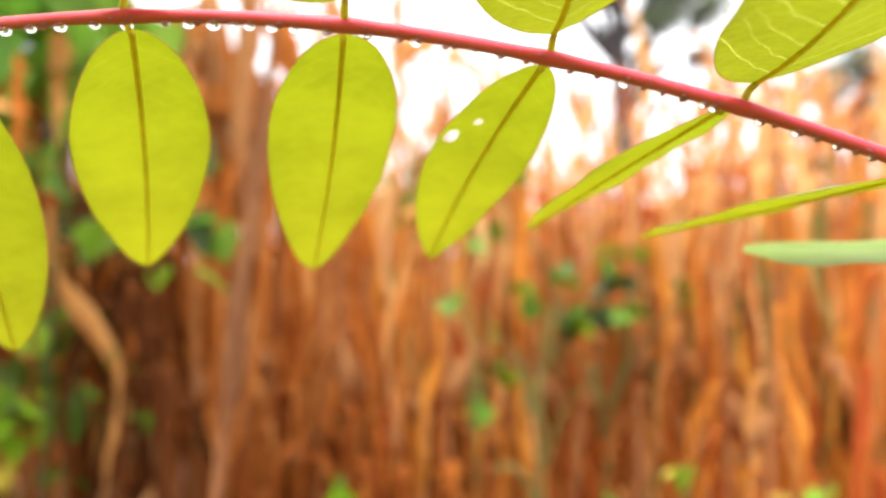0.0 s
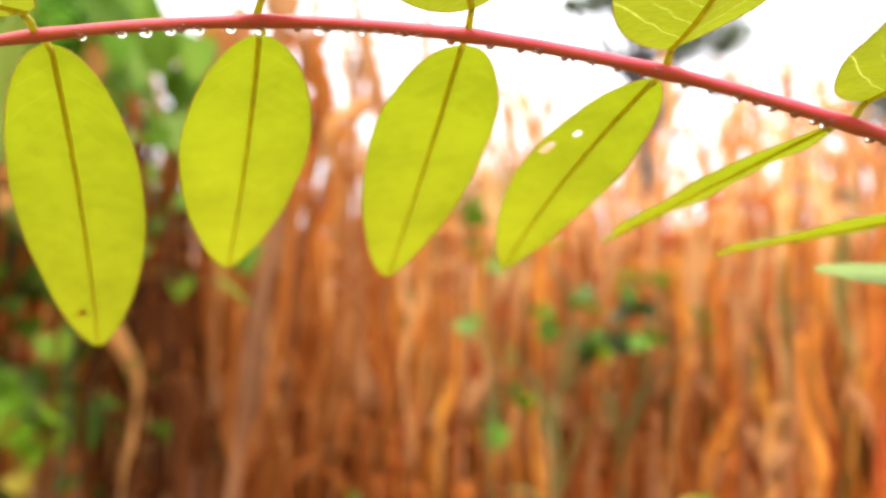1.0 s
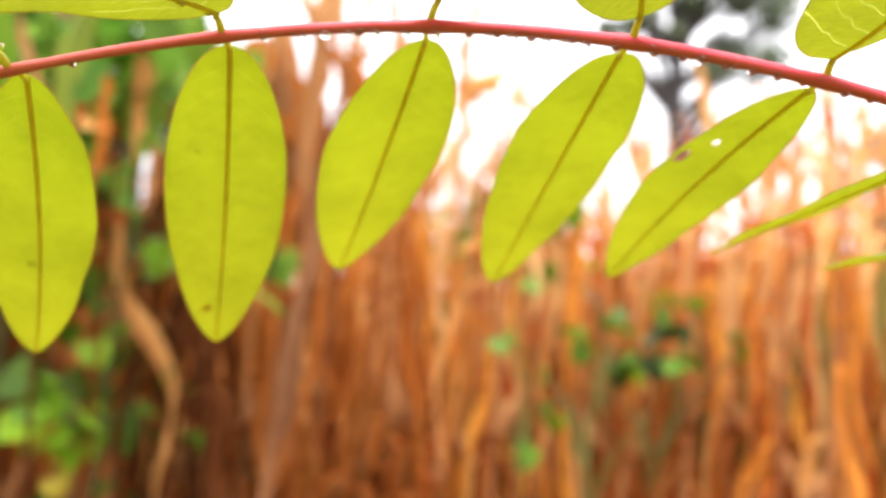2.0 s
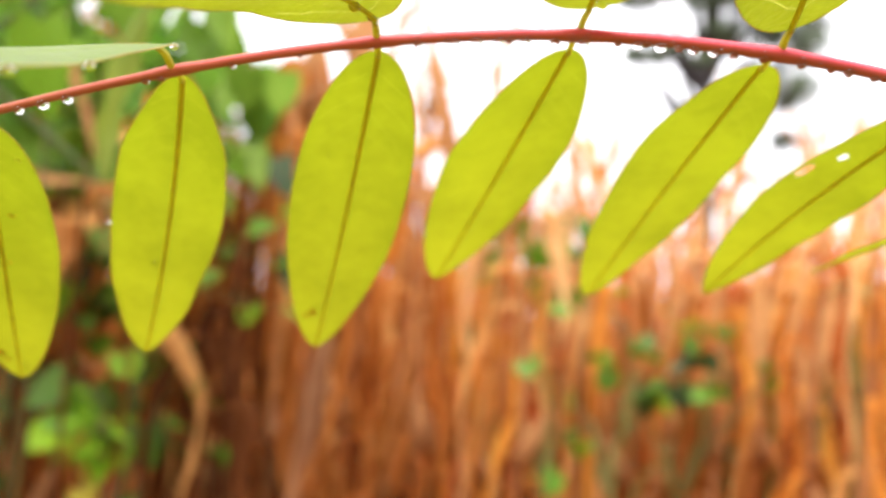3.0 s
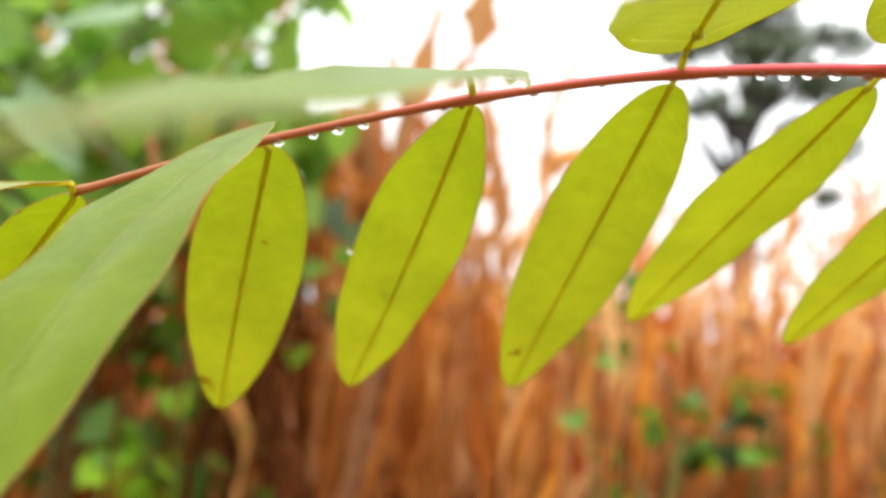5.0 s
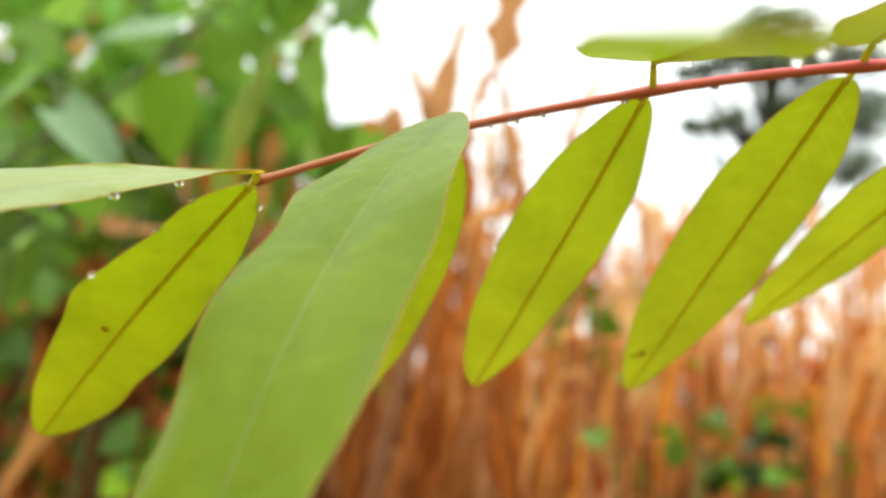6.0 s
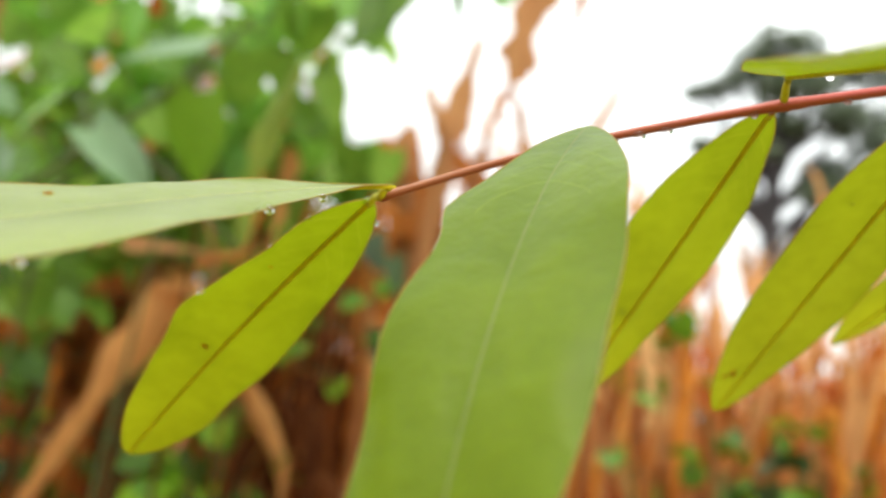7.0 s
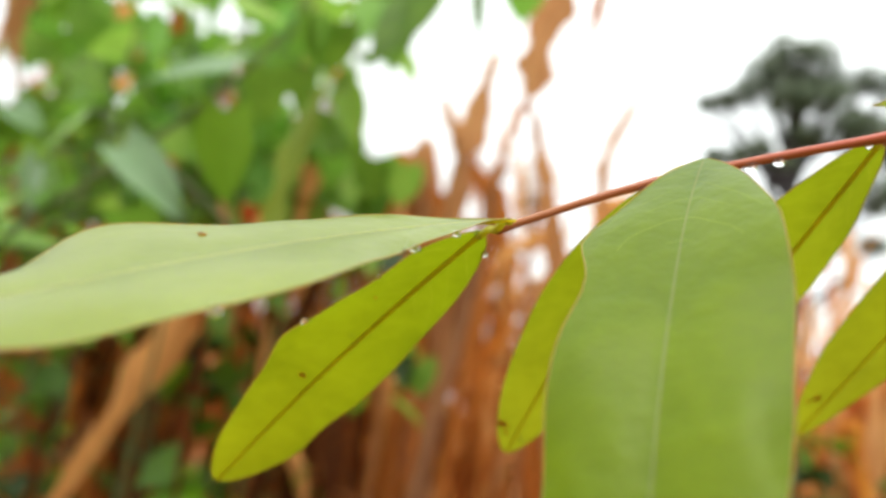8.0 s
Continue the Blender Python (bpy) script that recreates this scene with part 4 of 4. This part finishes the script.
# ---------------------------------------------------------------- climbing vine and weeds
def broad_leaf(place, turn, tilt, roll, size, pointed=1.0, cup=0.25):
    """A heart-shaped leaf blade of that length, hanging from its notch at place."""
    m = Matrix.Translation(place) @ Euler((tilt, roll, turn)).to_matrix().to_4x4()
    nu, nv = 8, 6
    verts, faces = [], []
    for i in range(nu + 1):
        u = i / nu
        w = 0.52 * math.sin(math.pi * min(u + 0.16, 1.0) ** (0.72 * pointed)) ** 0.8 if u < 1 else 0.0
        for j in range(nv + 1):
            v = j / nv * 2 - 1
            back = -0.13 * abs(v) ** 1.5 * max(0, 1 - 3 * u)
            verts.append(m @ Vector((v * w * size, (u + back) * size, cup * size * (abs(v) * w * 0.6 - 0.5 * u * u + 0.05 * math.sin(7 * u + 4 * v)))))
    for i in range(nu):
        for j in range(nv):
            q = i * (nv + 1) + j
            faces.append((q, q + 1, q + nv + 2, q + nv + 1))
    return verts, faces


def set_leaf(notch, tip, width, rnd):
    """A heart-shaped leaf from its notch to its tip, with its upper face to the sky."""
    a, b = Vector(notch), Vector(tip)
    d = b - a
    size = d.length
    d.normalize()
    n = Vector((rnd.uniform(-0.2, 0.2), -0.75, 0.65))
    n = (n - d * n.dot(d)).normalized()
    x = d.cross(n)
    m = Matrix((x, d, n)).transposed().to_4x4()
    m.translation = a
    verts, faces = broad_leaf((0, 0, 0), 0, 0, 0, 1.0, rnd.uniform(0.9, 1.1), rnd.uniform(0.1, 0.3))
    wide = width / 1.0
    return [m @ Vector((v[0] * wide, v[1] * size, v[2] * size)) for v in verts], faces


def vine(name, label, category, runs, boxes, seed, group="", singles=(), straps=()):
    """A climber: stems along the given runs, and leaves on short stalks that fill the given boxes (low corner, high corner, count, sizes, materials)."""
    rnd = random.Random(seed)
    foot = Vector(runs[0][0])
    plant = thing(name, Matrix.Translation(foot), label, category, group)
    curves = [smooth_path(run, 8) for run in runs]
    for c in curves:
        part("stem", tube([p - foot for p in c], [0.005 * (1 - 0.6 * i / len(c)) for i in range(len(c))], 6), M_STEM, plant)
    for low, high, count, sizes, mats in boxes:
        for k in range(count):
            p = Vector([rnd.uniform(a, b) for a, b in zip(low, high)])
            s = rnd.uniform(*sizes)
            shape = broad_leaf(p - foot, rnd.uniform(0, 6.28), radians(rnd.uniform(-80, 5)), rnd.uniform(-0.6, 0.6), s, rnd.uniform(0.85, 1.15), rnd.uniform(0.15, 0.5))
            ob = part("leaf", shape, rnd.choice(mats), plant)
            near = min((q for c in curves for q in c), key=lambda q: (q - p).length + 0.4 * abs(q.z - p.z))
            if (near - p).length < 0.5:
                part("leaf_stalk", tube(smooth_path([near - foot, (near + p) / 2 - foot + Vector((0, 0, 0.03)), p - foot], 3), 0.0014, 4), M_STEM, ob)
    for notch, tip, width, mat in singles:
        p = Vector(notch)
        ob = part("leaf", set_leaf(p - foot, Vector(tip) - foot, width, rnd), mat, plant)
        near = min((q for c in curves for q in c), key=lambda q: (q - p).length + 0.4 * abs(q.z - p.z))
        part("leaf_stalk", tube(smooth_path([near - foot, (near + p) / 2 - foot + Vector((0, 0, 0.03)), p - foot], 3), 0.0016, 4), M_STEM, ob)
    for points, width, mat in straps:
        part("leaf", blade(smooth_path([Vector(p) - foot for p in points], 6), width, rnd, 0.4, tail=0.5, flat=SOUTH), mat, plant)
    return plant


GREENS = [M_VINE, M_VINE, M_VINE_PALE, M_VINE_PALE]
# greens mixed with shade-coloured leaves, for dark gaps in the foliage
GREENS_AND_SHADE = [M_VINE, M_VINE_PALE, M_WEED, M_WEED, M_WEED_SHADE]
# single large leaves at the front of the vine: notch, tip, width, surface
LOW_LEAVES = [
    ((-0.769, 1.286, 1.896), (-0.777, 1.343, 1.784), 0.090, M_VINE),
    ((-0.507, 1.383, 2.139), (-0.645, 1.430, 1.962), 0.180, M_VINE),
    ((-0.887, 1.950, 2.082), (-0.784, 2.072, 1.847), 0.150, M_VINE),
]
NEAR_LEAVES = [
    ((-0.502, 0.660, 1.593), (-0.612, 0.659, 1.582), 0.044, M_VINE_SHEEN),
    ((-0.541, 0.740, 1.584), (-0.547, 0.784, 1.472), 0.075, M_WEED),
    ((-0.600, 0.660, 1.504), (-0.530, 0.706, 1.443), 0.055, M_VINE_SHEEN),
    ((-0.715, 0.700, 1.494), (-0.744, 0.728, 1.432), 0.057, M_VINE_SHEEN),
    ((-0.766, 0.820, 1.593), (-0.849, 0.840, 1.535), 0.064, M_VINE),
]
HIGH_LEAVES = [
    ((-0.531, 1.420, 2.125), (-0.625, 1.380, 1.943), 0.110, M_VINE),
    ((-0.633, 1.460, 2.151), (-0.659, 1.420, 2.011), 0.100, M_VINE),
    ((-0.993, 1.276, 1.979), (-1.038, 1.320, 1.891), 0.090, M_VINE),
    ((-0.840, 1.247, 2.004), (-0.740, 1.300, 1.993), 0.080, M_VINE_PALE),
    ((-0.301, 1.229, 2.072), (-0.314, 1.278, 1.987), 0.090, M_VINE),
    ((-0.384, 1.213, 2.075), (-0.378, 1.279, 1.932), 0.028, M_VINE_SHEEN),
    ((-0.698, 1.388, 2.051), (-0.713, 1.443, 1.941), 0.110, M_VINE),
    ((-1.155, 1.270, 1.877), (-1.091, 1.326, 1.824), 0.085, M_VINE),
    ((-0.546, 1.555, 1.825), (-0.567, 1.606, 1.726), 0.095, M_VINE_PALE),
    ((-0.936, 1.287, 1.760), (-0.913, 1.336, 1.702), 0.070, M_VINE_PALE),
]
SIDE_LEAVES = [
    ((-1.403, 1.550, 1.740), (-1.291, 1.510, 1.618), 0.085, M_WEED),
    ((-0.992, 1.600, 1.873), (-0.961, 1.560, 1.689), 0.100, M_WEED),
    ((-0.855, 1.550, 1.798), (-0.851, 1.510, 1.665), 0.080, M_VINE),
    ((-0.771, 1.700, 1.784), (-0.642, 1.660, 1.722), 0.070, M_WEED),
    ((-0.656, 1.600, 1.819), (-0.664, 1.560, 1.709), 0.080, M_VINE_PALE),
    ((-1.129, 1.600, 2.077), (-1.011, 1.560, 1.951), 0.090, M_WEED),
    ((-1.217, 1.500, 1.802), (-1.228, 1.460, 1.683), 0.090, M_VINE),
    ((-1.456, 1.750, 1.553), (-1.344, 1.710, 1.406), 0.150, M_WEED),
    ((-1.338, 1.750, 1.594), (-1.274, 1.710, 1.361), 0.100, M_WEED),
    ((-1.225, 1.850, 1.676), (-1.234, 1.810, 1.548), 0.120, M_WEED),
    ((-1.292, 1.850, 1.595), (-1.302, 1.810, 1.512), 0.080, M_WEED_BRIGHT),
    ((-0.805, 1.850, 1.450), (-0.787, 1.810, 1.354), 0.070, M_WEED_BRIGHT),
    ((-1.547, 1.950, 1.300), (-1.402, 1.910, 1.227), 0.100, M_WEED),
    ((-0.579, 1.900, 1.484), (-0.546, 1.860, 1.361), 0.070, M_WEED_SHADE),
    ((-0.722, 1.950, 1.755), (-0.670, 1.910, 1.619), 0.060, M_VINE_PALE),
    ((-0.595, 1.950, 1.677), (-0.547, 1.910, 1.545), 0.060, M_WEED_SHADE),
    ((-0.675, 2.000, 1.741), (-0.619, 1.960, 1.618), 0.080, M_WEED_SHADE),
    ((-0.683, 1.950, 1.354), (-0.677, 1.910, 1.297), 0.060, M_WEED_BRIGHT),
    ((-1.299, 1.314, 1.793), (-1.237, 1.366, 1.759), 0.085, M_VINE_SHEEN),
    ((-0.831, 1.453, 2.023), (-0.790, 1.517, 1.919), 0.090, M_VINE),
    ((-0.708, 1.548, 1.975), (-0.665, 1.615, 1.860), 0.080, M_VINE_PALE),
    ((-0.617, 1.541, 1.826), (-0.627, 1.594, 1.729), 0.080, M_VINE),
    ((-0.906, 1.443, 2.007), (-0.865, 1.494, 1.956), 0.075, M_VINE),
    ((-0.730, 1.373, 2.055), (-0.743, 1.427, 1.946), 0.073, M_VINE),
    ((-0.748, 1.413, 1.958), (-0.767, 1.463, 1.856), 0.068, M_VINE),
    ((-0.560, 1.448, 2.083), (-0.613, 1.494, 1.976), 0.081, M_VINE),
]
vine("climbing_vine", "lush green vine with broad leaves climbing dry maize", "vine",
     [[(-1.1, 1.75, 0), (-1.08, 1.72, 0.9), (-1.05, 1.68, 1.5), (-0.95, 1.65, 2.0), (-0.8, 1.62, 2.35)],
      [(-1.4, 1.8, 0), (-1.35, 1.78, 1.0), (-1.3, 1.75, 1.7), (-1.2, 1.72, 2.2), (-1.1, 1.7, 2.5)],
      [(-0.95, 1.9, 0), (-0.92, 1.9, 1.1), (-0.85, 1.8, 1.6), (-0.78, 1.7, 1.85), (-0.72, 1.65, 2.15)],
      [(-1.7, 1.9, 0), (-1.65, 1.85, 1.0), (-1.6, 1.8, 1.8), (-1.5, 1.7, 2.4)],
      [(-1.1, 1.75, 0.02), (-1.0, 1.5, 0.8), (-0.93, 1.4, 1.4), (-0.9, 1.36, 1.8), (-0.84, 1.34, 2.1)],
      [(-1.4, 1.8, 0.02), (-1.25, 1.5, 0.9), (-1.15, 1.38, 1.5), (-1.1, 1.36, 2.0)],
      [(-0.95, 1.65, 2.0), (-0.75, 1.5, 2.35), (-0.5, 1.36, 2.35), (-0.36, 1.28, 2.2), (-0.31, 1.25, 2.1)]],
     [((-2.3, 2.15, 1.74), (-0.85, 2.6, 2.75), 34, (0.12, 0.20), GREENS),
      ((-2.3, 2.2, 1.74), (-0.85, 2.7, 2.2), 125, (0.12, 0.20), GREENS_AND_SHADE),
      # backing leaves, part of them coloured as the shade behind the vine
      ((-1.50, 2.40, 1.35), (-0.98, 2.70, 2.05), 45, (0.11, 0.18), [M_WEED, M_WEED_SHADE]),
      ((-1.35, 1.45, 1.63), (-0.90, 1.85, 2.15), 75, (0.08, 0.16), GREENS),
      ((-2.05, 1.60, 1.66), (-0.96, 2.15, 2.60), 110, (0.11, 0.19), GREENS),
      ((-0.88, 1.60, 1.70), (-0.78, 1.85, 2.15), 16, (0.08, 0.13), GREENS),
      ((-0.98, 1.45, 2.15), (-0.66, 1.80, 2.60), 30, (0.08, 0.14), GREENS),
      ((-1.90, 2.05, 0.70), (-0.90, 2.4, 1.55), 95, (0.06, 0.12), GREENS_AND_SHADE),
      ((-1.75, 1.6, 0.80), (-1.40, 2.0, 1.30), 24, (0.06, 0.11), GREENS_AND_SHADE),
      ((-0.56, 1.88, 1.40), (-0.52, 1.91, 1.47), 3, (0.08, 0.1), GREENS),
      ((-0.90, 1.80, 1.30), (-0.52, 2.00, 1.80), 10, (0.07, 0.11), GREENS),
      ((-1.65, 1.35, 1.40), (-1.12, 1.70, 1.66), 26, (0.07, 0.12), GREENS),
      ((-1.30, 1.32, 1.60), (-0.70, 1.50, 2.10), 9, (0.03, 0.055), [M_HUSK, M_HUSK_PALE]),
      ((-1.32, 1.40, 1.63), (-0.80, 1.60, 2.08), 34, (0.045, 0.085), GREENS + [M_WEED]),
      ((-0.90, 1.50, 1.70), (-0.68, 1.80, 1.98), 14, (0.08, 0.13), GREENS)], 31,
     singles=LOW_LEAVES + HIGH_LEAVES + SIDE_LEAVES)
vine("climbing_vine", "slender green vine shoot with large soft leaves", "vine",
     [[(-1.05, 1.0, 0), (-0.98, 0.9, 0.7), (-0.851, 0.74, 1.241), (-0.768, 0.74, 1.414), (-0.697, 0.74, 1.478), (-0.626, 0.74, 1.538), (-0.582, 0.74, 1.578), (-0.533, 0.74, 1.627), (-0.497, 0.74, 1.676)],
      [(-0.626, 0.74, 1.538), (-0.57, 0.80, 1.49), (-0.504, 0.83, 1.437)]],
     [((-0.80, 0.70, 1.42), (-0.62, 0.90, 1.50), 5, (0.05, 0.08), GREENS)], 39, singles=NEAR_LEAVES,
     straps=[([(-0.504, 0.83, 1.437), (-0.508, 0.83, 1.483), (-0.504, 0.83, 1.524), (-0.497, 0.83, 1.574), (-0.487, 0.83, 1.617), (-0.479, 0.83, 1.65), (-0.470, 0.83, 1.675)], 0.028, M_STRAP)])
vine("broadleaf_weed", "dark green weed with broad leaves under the vine", "weed", [[(-1.25, 1.9, 0), (-1.22, 1.9, 0.6), (-1.2, 1.88, 1.3)], [(-1.22, 1.9, 0.5), (-0.95, 1.95, 0.9), (-0.85, 1.95, 1.2)]],
     [((-1.55, 2.02, 0.95), (-1.00, 2.25, 1.42), 34, (0.06, 0.11), [M_WEED, M_WEED, M_WEED_BRIGHT]), ((-0.95, 1.9, 0.95), (-0.70, 2.05, 1.25), 8, (0.05, 0.08), [M_WEED])], 38)
vine("broadleaf_weed", "bright green weed with soft broad leaves", "weed", [[(-0.88, 1.70, 0), (-0.90, 1.70, 0.6), (-0.89, 1.70, 1.1)]],
     [((-0.98, 1.63, 1.00), (-0.82, 1.74, 1.15), 18, (0.05, 0.09), [M_WEED_BRIGHT]), ((-0.90, 1.64, 0.93), (-0.86, 1.70, 0.98), 2, (0.05, 0.07), [M_YELLOW])], 32,
     singles=[((-0.982, 1.68, 1.149), (-1.089, 1.68, 1.089), 0.10, M_WEED), ((-0.986, 1.67, 1.094), (-0.883, 1.67, 1.057), 0.10, M_WEED_BRIGHT),
              ((-0.953, 1.66, 1.055), (-0.954, 1.66, 0.984), 0.09, M_YELLOW), ((-0.872, 1.70, 1.221), (-0.835, 1.70, 1.152), 0.07, M_WEED_BRIGHT)])
vine("broadleaf_weed", "low green weed with one drooping leaf", "weed", [[(-0.96, 2.08, 0), (-0.96, 2.07, 0.6), (-0.95, 2.06, 1.02)]], [], 40,
     singles=[((-0.948, 2.04, 1.029), (-0.906, 2.03, 0.906), 0.085, M_WEED)])


def tufts(places, spread, each, sizes, mats):
    """Small boxes of leaves round given places."""
    return [(tuple(c - spread for c in p), tuple(c + spread for c in p), each, sizes, mats) for p in places]


vine("broadleaf_weed", "green weed with broad leaves among maize stalks", "weed", [[(0.56, 2.8, 0), (0.56, 2.8, 0.7), (0.55, 2.8, 1.4)], [(0.55, 2.8, 0.9), (0.4, 2.78, 1.2), (0.29, 2.78, 1.28)], [(0.55, 2.8, 0.9), (0.75, 2.78, 1.2), (0.85, 2.78, 1.3)]],
     tufts([(0.44, 2.78, 1.212), (0.63, 2.78, 1.233), (0.58, 2.78, 1.42), (0.68, 2.78, 1.425), (0.42, 2.78, 1.36), (0.29, 2.78, 1.29), (0.84, 2.78, 1.31), (0.23, 2.78, 1.04)], 0.035, 4, (0.06, 0.10), [M_WEED, M_WEED, M_WEED, M_WEED_BRIGHT])
     # tufts in shade colour paint the black gap between the leaves
     + tufts([(0.536, 2.84, 1.20), (0.46, 2.84, 1.22), (0.58, 2.86, 1.30)], 0.05, 5, (0.07, 0.11), [M_WEED_SHADE]), 33)
vine("broadleaf_weed", "pale green weed with a few broad top leaves", "weed", [[(-0.2, 1.62, 0), (-0.2, 1.62, 0.5), (-0.2, 1.62, 0.90)]],
     tufts([(-0.205, 1.61, 0.905)], 0.02, 3, (0.05, 0.08), [M_WEED_BRIGHT]), 34)
vine("broadleaf_weed", "pale green weed with a few broad top leaves", "weed", [[(0.48, 1.62, 0), (0.48, 1.62, 0.5), (0.48, 1.62, 0.92)], [(0.48, 1.62, 0.5), (0.66, 1.6, 0.8), (0.75, 1.6, 0.9)], [(0.48, 1.62, 0.5), (0.36, 1.6, 0.8), (0.31, 1.6, 0.88)]],
     tufts([(0.475, 1.61, 0.93), (0.66, 1.6, 0.88), (0.75, 1.6, 0.90), (0.31, 1.6, 0.885)], 0.02, 2, (0.035, 0.06), [M_WEED_BRIGHT, M_YELLOW]), 35)
vine("broadleaf_weed", "green weed with broad leaves among maize stalks", "weed", [[(0.0, 2.9, 0), (0.0, 2.9, 0.9), (0.0, 2.9, 1.75)]],
     [((-0.2, 2.8, 1.52), (0.25, 3.0, 1.82), 22, (0.07, 0.12), [M_WEED])], 37)
vine("broadleaf_weed", "green weed with broad leaves among maize stalks", "weed", [[(0.1, 2.4, 0), (0.1, 2.4, 0.7), (0.08, 2.4, 1.3)]],
     [((-0.15, 2.32, 1.25), (0.3, 2.45, 1.6), 5, (0.06, 0.10), [M_WEED]), ((0.12, 2.32, 0.9), (0.26, 2.45, 1.2), 2, (0.06, 0.10), GREENS)], 36)


# ---------------------------------------------------------------- trees in the distance
def tree(x, y, height, clumps, seed, label):
    rnd = random.Random(seed)
    t = thing("tree", Matrix.Translation((x, y, 0)), label, "tree")
    trunk = smooth_path([(0, 0, -0.2), (0.1, 0, height * 0.3), (-0.15, 0, height * 0.6), (0.1, 0, height * 0.95)], 6)
    part("trunk", tube(trunk, [0.46 * (1 - 0.65 * i / len(trunk)) for i in range(len(trunk))], 9), M_BARK, t)
    verts, faces = [], []
    for cx, cz, r in clumps:
        cy = rnd.uniform(-0.8, 0.8)
        i = min(int(len(trunk) * (cz - r) / height), len(trunk) - 2)
        part("limb", tube(smooth_path([trunk[max(i - 2, 0)], trunk[max(i - 2, 0)].lerp(Vector((cx, cy, cz)), 0.6) + Vector((0, 0, -0.15)), (cx, cy, cz)], 4), [0.15 - 0.012 * q for q in range(9)], 6), M_BARK, t)
        for k in range(int(540 * r ** 1.6)):
            d = Vector((rnd.gauss(0, 1), rnd.gauss(0, 1), rnd.gauss(0, 1))).normalized() * r * 1.06 * rnd.random() ** 0.5
            d.z *= 0.7
            p = Vector((cx, cy, cz)) + d
            a = Vector((rnd.gauss(0, 1), rnd.gauss(0, 1), rnd.gauss(0, 1))).normalized()
            b = a.orthogonal().normalized()
            n = len(verts)
            s = rnd.uniform(0.10, 0.2)
            verts += [p - a * s, p + b * s * 0.5, p + a * s, p - b * s * 0.5]
            faces.append((n, n + 1, n + 2, n + 3))
    part("crown", (verts, faces), M_CROWN, t, "dark green ragged crown")
    return t


tree(5.9, 26, 15.6, [(-0.4, 15.2, 0.8), (0.6, 15.3, 0.8), (-1.0, 14.5, 0.8), (0.2, 14.4, 1.0), (1.2, 14.5, 0.8), (-1.6, 13.7, 0.6), (-2.7, 13.4, 0.45), (-2.15, 13.55, 0.5), (-0.3, 13.5, 0.9), (0.9, 13.4, 0.8), (2.1, 14.2, 0.7), (2.9, 13.9, 0.7), (-2.5, 11.4, 0.4), (-1.9, 11.3, 0.45), (-1.2, 11.6, 0.45), (0.2, 12.3, 0.75), (-0.4, 11.2, 0.4), (2.0, 12.9, 0.8), (1.7, 12.4, 0.9), (2.7, 11.8, 0.9), (3.3, 12.9, 0.8), (1.5, 10.9, 0.9), (2.4, 10.3, 0.9), (1.1, 10.0, 0.7), (-0.5, 9.7, 0.35), (2.6, 9.0, 0.5), (0.8, 8.7, 0.35)], 41,
     "tall distant tree with dark trunk and ragged crown")
tree(15.8, 30, 11.0, [(0, 10.0, 1.3), (-1.2, 9.0, 1.0), (1.3, 9.2, 1.1), (0.2, 8.0, 1.0)], 42, "distant dark green tree beyond the maize field")
